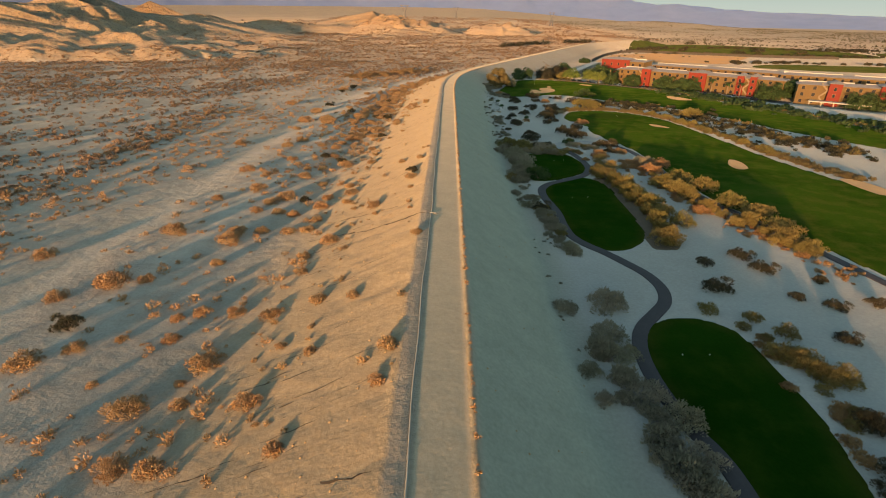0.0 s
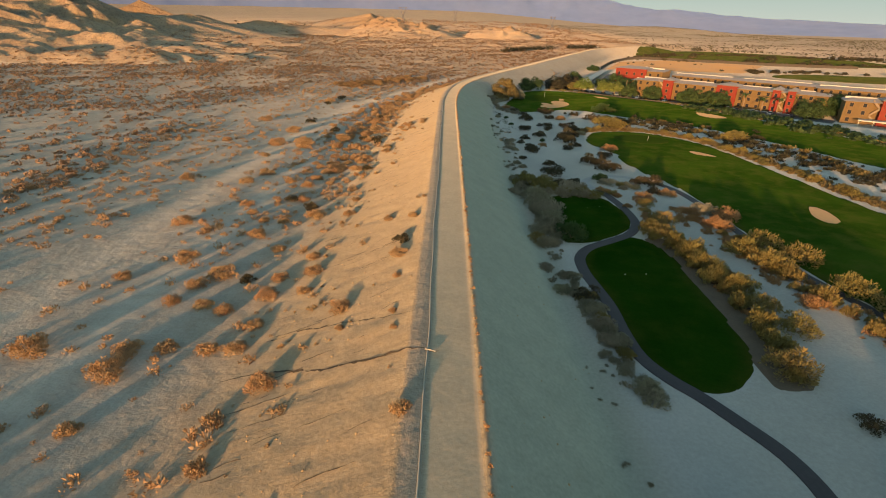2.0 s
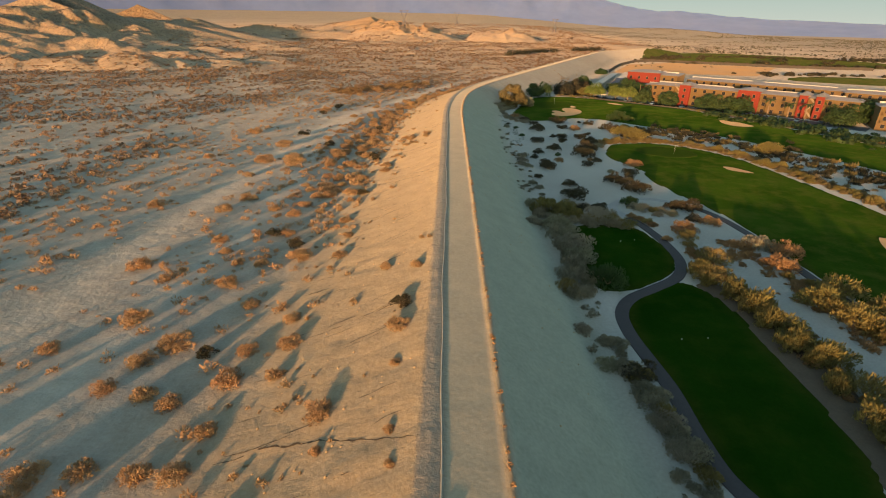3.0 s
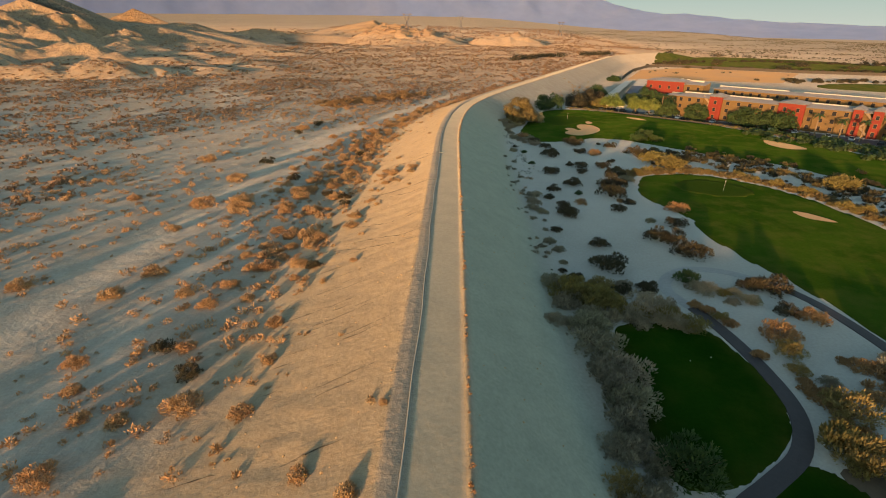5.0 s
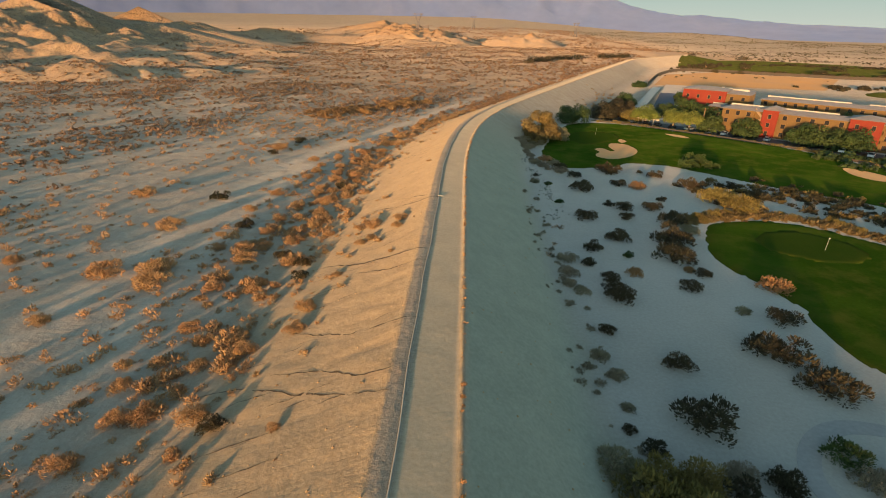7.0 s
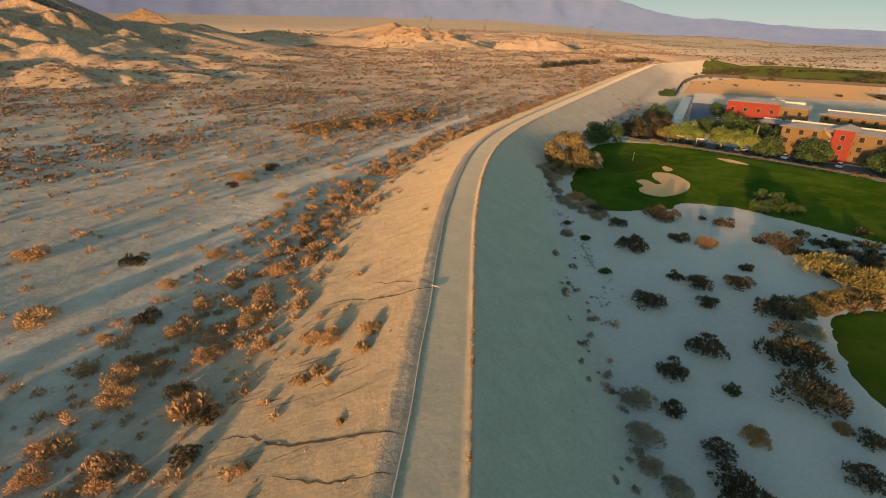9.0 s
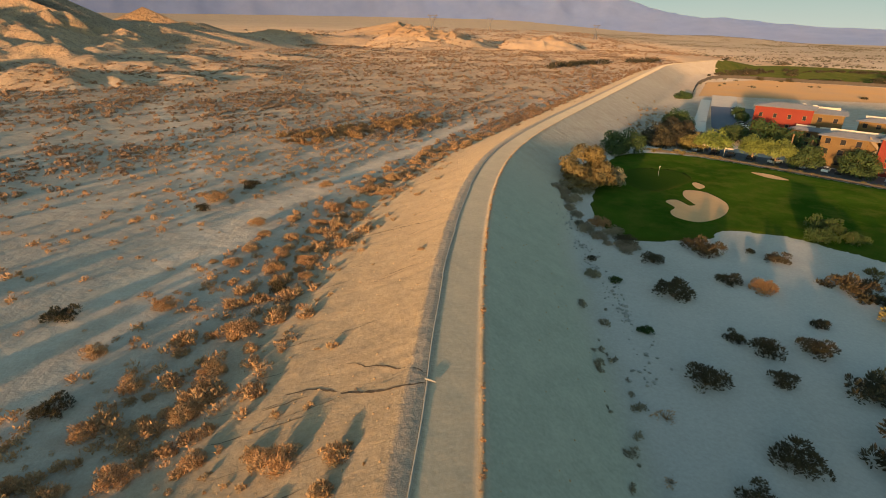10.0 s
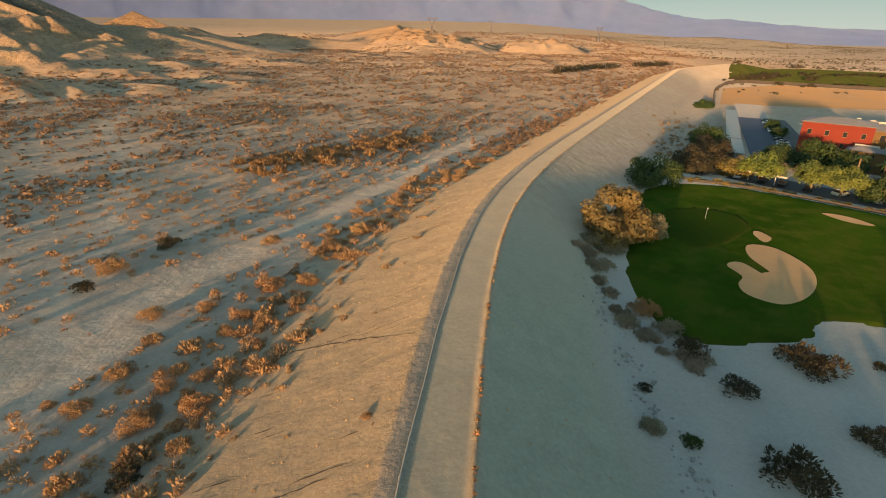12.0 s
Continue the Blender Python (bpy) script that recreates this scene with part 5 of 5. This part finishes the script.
# ---- the pipe along the road ----
M_STONE = plain("grey_rubble", (0.22, 0.22, 0.20), (0.34, 0.33, 0.30), 2.0, 0.9, 0.5, 0.03)
def tube(bm, pts, r, seg=8):
    rings = []
    for i, p in enumerate(pts):
        d = (pts[min(i + 1, len(pts) - 1)] - pts[max(i - 1, 0)]).normalized()
        e = d.cross(Vector((0, 0, 1))).normalized()
        f = e.cross(d)
        rings.append([bm.verts.new(p + e * r * math.cos(a) + f * r * math.sin(a)) for a in (k * 2 * math.pi / seg for k in range(seg))])
    for a, b in zip(rings, rings[1:]):
        for k in range(seg):
            bm.faces.new((a[k], a[(k + 1) % seg], b[(k + 1) % seg], b[k]))


pipeline = tagged(new("pipeline"), "pale weathered pipe lying beside the dirt road", "pipe")
for k in range(40):
    y0, y1 = 12 + k * 12.0, 12 + (k + 1) * 12.0
    pts = []
    for y in np.linspace(y0, y1, 9 if y0 < 300 else 5):
        s = -1.78 + 0.10 * math.sin(y * 0.11) + 0.06 * math.sin(y * 0.37)
        x = float(levee_x(y) + s * levee_k(y))
        pts.append(Vector((x, y, land_at(x, y) + 0.02)))
    bm = bmesh.new()
    tube(bm, pts, 0.075)
    part("pipe_section", bm, M_PIPE, pipeline)
    bm = bmesh.new()
    tube(bm, [pts[0] - (pts[1] - pts[0]).normalized() * 0.2, pts[0] + (pts[1] - pts[0]).normalized() * 0.2], 0.11)
    part("coupling", bm, M_PIPE, pipeline)


def cross_pipe(y, length):
    """A drain pipe laid from the pipeline over the road's left shoulder."""
    ob = tagged(new("drain_pipe"), "short grey drain pipe across the road shoulder", "pipe")
    x = float(levee_x(y))
    bm = bmesh.new()
    tube(bm, [Vector((x - 1.0 - length * k / 4, y + 0.08 * k, land_at(x - 1.0 - length * k / 4, y + 0.08 * k) + 0.12)) for k in range(5)], 0.07)
    part("pipe_section", bm, M_STONE, ob)


for y in (68.4, 194.0):
    cross_pipe(y, 0.9)


# ---- golf flags and tee markers ----
def flagstick(x, y):
    ob = tagged(new("flagstick"), "white golf flagstick with small pale flag", "flagstick")
    ob.matrix_world = pose(x, y, land_at(x, y) + 0.1)
    bm = bmesh.new()
    bmesh.ops.create_cone(bm, cap_ends=True, segments=8, radius1=0.025, radius2=0.02, depth=2.3, matrix=pose(0, 0, 1.15))
    part("pole", bm, M_WHITE, ob)
    bm = bmesh.new()
    for k in range(4):
        box(bm, 0.02 + k * 0.05, 0.07 + k * 0.05, 0.02 * math.sin(k * 1.6) - .008, 0.02 * math.sin(k * 1.6) + .008, 2.08 + 0.02 * k, 2.26 - 0.02 * k)
    part("flag", bm, M_WHITE, ob)


flagstick(48.5, 290.2)
flagstick(64.4, 194.0)


def tee_marker(x, y):
    bm = bmesh.new()
    bmesh.ops.create_icosphere(bm, subdivisions=2, radius=0.065, matrix=pose(0, 0, 0.09))
    bmesh.ops.create_cone(bm, cap_ends=True, segments=8, radius1=0.02, radius2=0.02, depth=0.1, matrix=pose(0, 0, 0.0))
    me = bpy.data.meshes.new("tee_marker")
    bm.to_mesh(me)
    bm.free()
    me.materials.append(M_WHITE)
    ob = new("tee_marker", me)
    ob.matrix_world = pose(x, y, land_at(x, y) + 0.08)
    tagged(ob, "small white tee marker on mown grass", "marker", "tee markers")


for x, y in ((26.2, 45.5), (29.2, 45.6), (26.2, 98.5), (29.4, 98.8), (28.0, 127.2), (30.6, 127.9)):
    tee_marker(x, y)

# ---- stones along the right foot of the levee ----
rk = random.Random(9)


def stone_mesh(rnd):
    bm = bmesh.new()
    bmesh.ops.create_icosphere(bm, subdivisions=1, radius=1.0)
    for v in bm.verts:
        v.co *= rnd.uniform(0.65, 1.15)
        v.co.z *= 0.6
    me = bpy.data.meshes.new("stone")
    bm.to_mesh(me)
    bm.free()
    me.materials.append(M_STONE)
    return me


stones = [stone_mesh(rk) for _ in range(6)]
for x, y, r in along([(20.8, 205), (21.6, 214), (22.0, 222), (21.3, 232), (20.4, 243), (20.2, 256)], 2.0, 210, 0.10, 0.38, 401):
    ob = new("stone", stones[rk.randrange(6)])
    ob.matrix_world = Matrix.LocRotScale((x, y, land_at(x, y) + r * 0.25), Euler((rk.uniform(0, .5), rk.uniform(0, .5), rk.uniform(0, 6))), (r, r * rk.uniform(.7, 1.2), r))
    tagged(ob, "small grey broken stone at the levee foot", "stone", "rubble along the levee foot")


# ---- car parks, cars, car ports ----
def flat_patch(name, corners, mat, label, category, z=0.09):
    """Paved area with straight sides, slightly above the ground."""
    c = np.array(corners, float)
    n = 24
    I, J = np.meshgrid(np.linspace(0, 1, n + 1), np.linspace(0, 1, n + 1), indexing="ij")
    P = sum(w[..., None] * q for w, q in zip(((1 - I) * (1 - J), I * (1 - J), I * J, (1 - I) * J), c))
    Z = land(P[..., 0], P[..., 1]) + z
    bm = bmesh.new()
    grid = [[bm.verts.new((P[i, j, 0], P[i, j, 1], Z[i, j])) for j in range(n + 1)] for i in range(n + 1)]
    for i in range(n):
        for j in range(n):
            bm.faces.new((grid[i][j], grid[i + 1][j], grid[i + 1][j + 1], grid[i][j + 1]))
    bmesh.ops.recalc_face_normals(bm, faces=bm.faces)
    me = bpy.data.meshes.new(name)
    bm.to_mesh(me)
    bm.free()
    me.materials.append(mat)
    return tagged(new(name, me), label, category, kind="structure")


M_BLUE = plain("bluish_asphalt", (0.035, 0.045, 0.085), (0.045, 0.055, 0.095), 0.3, 0.75, 0.2, 0.02)
M_FIELD = plain("bare_orange_earth", (0.35, 0.19, 0.055), (0.25, 0.172, 0.095), 0.03, 0.95, 0.4, 0.1, fine=30)
M_CONC = plain("grey_concrete", (0.33, 0.32, 0.30), (0.27, 0.26, 0.25), 0.3, 0.9, 0.2, 0.02)
flat_patch("car_park", [(89, 356), (103, 352), (139, 446), (127, 450)], M_BLUE, "dark bluish asphalt car park lane", "car park")
flat_patch("car_park", [(103, 352), (109, 350), (146, 444), (139, 446)], M_LOT, "dark asphalt parking bays", "car park", 0.07)
flat_patch("car_park", [(70, 331), (78, 339), (110, 309), (103, 301)], M_LOT, "dark asphalt car park beside a hedge", "car park", 0.08)
flat_patch("car_park", [(103, 301), (110, 309), (168, 254), (160, 246)], M_LOT, "dark asphalt drive before the resort blocks", "car park", 0.085)
flat_patch("pavement", [(127, 450), (139, 446), (163, 500), (150, 505)], M_CONC, "grey concrete apron behind the car park", "pavement", 0.08)
flat_patch("bare_field", [(140, 500), (163, 498), (245, 640), (186, 604)], M_FIELD, "bare orange earth field inside a fence", "field", 0.07)
flat_patch("bare_field", [(163, 498), (255, 490), (330, 590), (245, 640)], M_FIELD, "bare orange earth field inside a fence", "field", 0.07)
patch("far_fairway", [(236, 672), (300, 632), (360, 610), (430, 600), (500, 620), (530, 720), (500, 830), (420, 890), (330, 850), (262, 770)], M_FARGRASS, "far green golf fairway beyond the fence", "fairway", 6.0, 0.25)
patch("far_fairway", [(262, 455), (300, 430), (360, 420), (420, 440), (400, 480), (330, 490), (285, 485)], M_FARGRASS, "far green golf fairway behind the resort", "fairway", 5.0, 0.25)
patch("far_fairway", [(520, 640), (600, 600), (760, 600), (820, 680), (700, 740), (580, 720)], M_FARGRASS, "far green golf fairway on the valley floor", "fairway", 8.0, 0.3)


def paint(name, c, rough=0.3):
    return plain(name, c, tuple(v * 0.95 for v in c), 1.0, rough, 0.0)


CAR_PAINTS = [paint("white_car_paint", (0.7, 0.7, 0.7)), paint("silver_car_paint", (0.42, 0.43, 0.45)), paint("black_car_paint", (0.02, 0.02, 0.023)), paint("blue_car_paint", (0.10, 0.17, 0.30))]
M_TYRE = paint("tyre_rubber", (0.02, 0.02, 0.02), 0.9)
CAR_SAY = ["white", "silver grey", "black", "blue"]


def loft(bm, sections):
    """Joins closed sections of equal count into a body with ends."""
    rings = [[bm.verts.new(p) for p in s] for s in sections]
    n = len(rings[0])
    for a, b in zip(rings, rings[1:]):
        for k in range(n):
            bm.faces.new((a[k], a[(k + 1) % n], b[(k + 1) % n], b[k]))
    bm.faces.new(rings[0][::-1])
    bm.faces.new(rings[-1])
    bmesh.ops.recalc_face_normals(bm, faces=bm.faces)


def make_car(k):
    ob = new("car")
    bm = bmesh.new()
    prof = [(-2.2, 0.45, 0.80, 0.80), (-2.1, 0.30, 0.95, 0.86), (-1.2, 0.25, 1.0, 0.90), (0.9, 0.25, 0.98, 0.90), (1.9, 0.28, 0.86, 0.86), (2.2, 0.40, 0.70, 0.74)]
    loft(bm, [[(x, -w, a), (x, -w, b * 0.85), (x, -w * 0.88, b), (x, w * 0.88, b), (x, w, b * 0.85), (x, w, a)] for x, a, b, w in prof])
    part("body", bm, CAR_PAINTS[k], ob)
    bm = bmesh.new()
    loft(bm, [[(x, -w, 0.93), (x, -w * 0.84, z), (x, w * 0.84, z), (x, w, 0.93)] for x, z, w in ((-1.75, 0.98, 0.82), (-1.0, 1.44, 0.80), (0.3, 1.46, 0.80), (1.05, 0.98, 0.82))])
    part("windows", bm, M_GLASS, ob).name = "window_band"
    boxes("roof", CAR_PAINTS[k], ob, (-0.95, 0.25, -0.66, 0.66, 1.45, 1.49))
    for x in (-1.35, 1.35):
        for y in (-0.82, 0.82):
            bm = bmesh.new()
            bmesh.ops.create_cone(bm, cap_ends=True, segments=12, radius1=0.33, radius2=0.33, depth=0.22, matrix=pose(x, y, 0.33, 90))
            part("wheel", bm, M_TYRE, ob)
    return tagged(ob, CAR_SAY[k] + " parked car on dark asphalt", "car", "parked cars")


protos = [make_car(k) for k in range(4)]
BAYS = [(106, 366), (108, 372), (110.2, 378), (112.5, 383), (114.6, 388.5), (122.5, 408), (125, 414), (128, 421), (131, 430), (134, 437)]
spots = [(x, y, -22, (3, 3, 0, 1, 2, 0, 0, 1, 0, 2)[i]) for i, (x, y) in enumerate(BAYS)]
spots += [(74, 331.5, 49, 1), (78.5, 328, 49, 2), (82, 325, 49, 2), (86.5, 321.5, 49, 2), (92, 318, 20, 0), (97.5, 313, 48, 1), (101.6, 309.6, 48, 0), (104, 307.4, 48, 2), (112, 299.8, 48, 1), (127.5, 283.5, 48, 0), (133, 278, 48, 0), (136, 275.4, 48, 2), (141, 271, 48, 0), (146, 266, 48, 1), (152, 260, 48, 2)]
done = set()
for x, y, turn, k in spots:
    m = pose(x, y, land_at(x, y) + 0.09, 0, 0, turn)
    if k in done:
        copy_thing(protos[k], m)
    else:
        protos[k].matrix_world = m
        done.add(k)


def car_port(x0, y0, x1, y1, wide, high, n):
    """Long open shelter: flat ribbed roof on two rows of posts."""
    a, b = Vector((x0, y0, 0)), Vector((x1, y1, 0))
    length = (b - a).length
    ob = tagged(new("car_port"), "pale roofed open car port over parking bays", "car port")
    ob.matrix_world = pose(x0, y0, min(land_at(x0, y0), land_at(x1, y1)), 0, 0, math.degrees(math.atan2(y1 - y0, x1 - x0)))
    for k in range(n):
        u0, u1 = length * k / n + 0.1, length * (k + 1) / n - 0.1
        roof = boxes("roof_panel", M_CONCRETE, ob, (u0, u1, -wide / 2, wide / 2, high, high + 0.15), (u0, u1, -wide / 2, -wide / 2 + .1, high - .25, high), (u0, u1, wide / 2 - .1, wide / 2, high - .25, high))
        for v in (-wide / 2 + 0.5, wide / 2 - 0.5):
            boxes("post", M_CONCRETE, ob, (u0 + .3, u0 + .5, v - .1, v + .1, -.1, high))


car_port(82, 352, 92, 376, 4.6, 2.7, 5)
car_port(92.8, 378, 125.5, 454, 4.6, 2.7, 14)
car_port(76.5, 331.5, 83.5, 325.2, 5.0, 2.6, 3)
car_port(168, 243, 186, 228, 4.5, 2.6, 5)

# ---- fence and boundary wall ----
M_FENCE = plain("dark_mesh_fence", (0.06, 0.05, 0.045), (0.09, 0.075, 0.06), 0.5, 0.9, 0.2, 0.02)


def fence(ctrl, high, label):
    pts = curve_points(ctrl, 8.0)
    ob = tagged(new("fence"), label, "fence")
    for (x0, y0), (x1, y1) in zip(pts, pts[1:]):
        bm = bmesh.new()
        d = Vector((x1 - x0, y1 - y0, 0)).normalized()
        nrm = Vector((-d.y, d.x, 0)) * 0.06
        low, up = [], []
        for x, y in ((x0, y0), (x1, y1)):
            z = land_at(x, y)
            for sgn in (-1, 1):
                low.append(bm.verts.new((x + nrm.x * sgn, y + nrm.y * sgn, z - 0.1)))
                up.append(bm.verts.new((x + nrm.x * sgn, y + nrm.y * sgn, z + high)))
        bm.faces.new((low[0], low[2], up[2], up[0]))
        bm.faces.new((low[3], low[1], up[1], up[3]))
        bm.faces.new((up[0], up[2], up[3], up[1]))
        part("panel", bm, M_FENCE, ob)
        z = land_at(x0, y0)
        boxes("post", M_FENCE, ob, (x0 - .12, x0 + .12, y0 - .12, y0 + .12, z - .1, z + high + .15))


fence([(133, 492), (140, 510), (168, 575), (186, 608), (205, 640), (226, 655), (246, 645), (300, 612), (352, 590), (420, 580)], 2.6, "dark screened fence round a bare earth field")
fence([(57, 319), (70.5, 314), (87.5, 301), (102.5, 285), (115.5, 262.5), (127, 237), (140, 203), (155, 168)], 0.6, "low dark edging wall along the fairway")


# ---- palms by the buildings ----
def palm(x, y, high, seed):
    rnd = random.Random(seed)
    ob = tagged(new("palm_tree"), "tall palm with green fronds before a building", "palm")
    ob.matrix_world = pose(x, y, land_at(x, y))
    bm = bmesh.new()
    bmesh.ops.create_cone(bm, cap_ends=False, segments=9, radius1=0.28, radius2=0.18, depth=high, matrix=pose(0, 0, high / 2))
    part("trunk", bm, M_STEM, ob)
    for k in range(16):
        a, droop = k * 2.4, rnd.uniform(0.1, 1.1)
        bm = bmesh.new()
        prev = None
        for i in range(5):
            r = i * 0.55
            z = high + 0.5 * i * (0.9 - droop) * 0.5 - 0.10 * i * i * droop
            w = 0.32 * math.sin(math.pi * (i + 0.6) / 5.2)
            c, s = math.cos(a), math.sin(a)
            cur = (bm.verts.new((c * r - s * w, s * r + c * w, z - 0.12)), bm.verts.new((c * r, s * r, z)), bm.verts.new((c * r + s * w, s * r - c * w, z - 0.12)))
            if prev:
                bm.faces.new((prev[0], prev[1], cur[1], cur[0]))
                bm.faces.new((prev[1], prev[2], cur[2], cur[1]))
            prev = cur
        part("frond", bm, F_GREEN, ob)


for i, (x, y, h) in enumerate([(100.5, 327, 8), (104.5, 323.5, 7), (137, 273, 8), (143, 268.5, 7), (147, 263.5, 7.5), (158, 270, 8), (150, 305, 8), (140, 316, 7.5), (128, 329, 8)]):
    palm(x, y, h, 500 + i)


# ---- power pylons far off ----
M_STEEL = plain("galvanised_steel", (0.10, 0.10, 0.12), (0.13, 0.13, 0.15), 0.2, 0.6, 0.0)


def pylon(x, y, high):
    ob = tagged(new("power_pylon"), "far lattice steel power pylon with two arms", "pylon")
    ob.matrix_world = pose(x, y, land_at(x, y) - 1)

    def bar(name, a, b, r):
        bm = bmesh.new()
        a, b = Vector(a), Vector(b)
        m = Matrix.Translation((a + b) / 2) @ (b - a).to_track_quat("Z", "Y").to_matrix().to_4x4()
        bmesh.ops.create_cone(bm, cap_ends=True, segments=5, radius1=r, radius2=r, depth=(b - a).length, matrix=m)
        part(name, bm, M_STEEL, ob)
    w, h = high * 0.11, high * 0.58
    for sx in (-1, 1):
        for sy in (-1, 1):
            bar("leg", (sx * w, sy * w, 0), (sx * w * 0.25, sy * w * 0.25, h), 0.8)
        bar("arm", (sx * w * 0.2, 0, h), (sx * high * 0.2, 0, high * 0.98), 0.8)
        bar("brace", (sx * w * 0.9, -w * 0.9, high * 0.06), (-sx * w * 0.5, -w * 0.5, high * 0.4), 0.5)
        bar("brace", (sx * w * 0.25, 0, h), (sx * high * 0.13, 0, high * 0.98), 0.5)
    bar("crossarm", (-high * 0.26, 0, high * 0.94), (high * 0.26, 0, high * 0.94), 0.7)


pylon(-105, 1400, 46)
pylon(35, 2050, 44)
pylon(330, 1750, 40)


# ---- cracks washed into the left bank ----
# Dark brown paints the shade inside cracks onto strips over the ground.
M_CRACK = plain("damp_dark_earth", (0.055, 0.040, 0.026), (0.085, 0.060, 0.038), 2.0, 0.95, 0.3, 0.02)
M_CLOD = plain("pale_clods", (0.42, 0.29, 0.16), (0.34, 0.23, 0.12), 2.0, 0.95, 0.4, 0.03)


def crack_strip(ctrl, wide, seed, V, Fc, rough=0.25):
    """Adds a jagged flat strip along a line, coloured dark like the shade in a crack."""
    rnd = random.Random(seed)
    p = curve_points(ctrl, 0.35)
    n = len(p)
    off = np.array([rnd.uniform(-rough, rough) for _ in range(n)])
    off = (off + np.roll(off, 1)) / 2
    w = np.array([wide * rnd.uniform(0.25, 1.0) * min(1.0, 0.15 + 3.0 * min(i, n - 1 - i) / n) for i in range(n)])
    y0, y1 = p[:, 1] + off - w / 2, p[:, 1] + off + w / 2
    z0, z1 = land(p[:, 0], y0), land(p[:, 0], y1)
    b = len(V)
    for i in range(n):
        V += [(p[i, 0], y0[i], z0[i] + 0.035), (p[i, 0], y1[i], z1[i] + 0.035)]
    Fc += [(b + 2 * i, b + 2 * i + 1, b + 2 * i + 3, b + 2 * i + 2) for i in range(n - 1)]


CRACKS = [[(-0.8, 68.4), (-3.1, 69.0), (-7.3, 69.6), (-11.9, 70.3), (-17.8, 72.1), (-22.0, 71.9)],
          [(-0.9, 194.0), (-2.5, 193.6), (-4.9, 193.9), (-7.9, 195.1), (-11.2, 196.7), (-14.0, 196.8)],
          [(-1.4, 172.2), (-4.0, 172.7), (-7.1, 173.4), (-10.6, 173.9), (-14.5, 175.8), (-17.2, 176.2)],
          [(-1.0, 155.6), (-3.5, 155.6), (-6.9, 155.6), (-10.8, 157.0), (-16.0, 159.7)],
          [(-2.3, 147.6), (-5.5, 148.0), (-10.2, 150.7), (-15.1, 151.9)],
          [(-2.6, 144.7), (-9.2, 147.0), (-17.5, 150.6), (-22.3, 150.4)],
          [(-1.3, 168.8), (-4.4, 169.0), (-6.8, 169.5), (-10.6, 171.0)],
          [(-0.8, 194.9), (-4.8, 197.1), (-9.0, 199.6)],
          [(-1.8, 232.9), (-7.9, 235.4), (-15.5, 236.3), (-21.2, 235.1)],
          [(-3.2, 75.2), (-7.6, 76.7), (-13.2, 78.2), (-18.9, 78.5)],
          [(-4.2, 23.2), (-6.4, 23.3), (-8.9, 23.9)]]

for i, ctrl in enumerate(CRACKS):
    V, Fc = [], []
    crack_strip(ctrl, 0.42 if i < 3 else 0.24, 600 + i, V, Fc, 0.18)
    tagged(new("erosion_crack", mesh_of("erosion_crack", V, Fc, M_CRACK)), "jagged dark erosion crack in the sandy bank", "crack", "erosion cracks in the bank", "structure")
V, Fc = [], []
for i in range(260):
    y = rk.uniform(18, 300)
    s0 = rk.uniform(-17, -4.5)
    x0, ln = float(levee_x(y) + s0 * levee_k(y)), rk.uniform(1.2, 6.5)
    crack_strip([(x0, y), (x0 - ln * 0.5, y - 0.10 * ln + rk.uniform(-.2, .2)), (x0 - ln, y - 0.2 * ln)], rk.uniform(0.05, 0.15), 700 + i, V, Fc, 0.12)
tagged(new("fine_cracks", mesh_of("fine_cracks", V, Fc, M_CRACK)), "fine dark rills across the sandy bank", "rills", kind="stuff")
V, Fc = [], []
for i in range(900):
    y = rk.uniform(18, 320)
    s0 = rk.uniform(-18, -3.3) if i % 4 else rk.uniform(3.2, 15)
    x = float(levee_x(y) + s0 * levee_k(y))
    r, z, b = rk.uniform(0.04, 0.16), 0, len(V)
    V += [(x - r, y, z), (x, y - r, z), (x + r, y, z), (x, y + r, z), (x + r * 0.2, y, z + r * 0.9)]
    Fc += [(b, b + 1, b + 4), (b + 1, b + 2, b + 4), (b + 2, b + 3, b + 4), (b + 3, b, b + 4)]
co = np.array(V)
co[:, 2] += np.repeat(land(co[4::5, 0], co[4::5, 1]), 5)
tagged(new("clods", mesh_of("clods", co, Fc, M_CLOD)), "small pale earth clods scattered on the banks", "clods", kind="stuff")
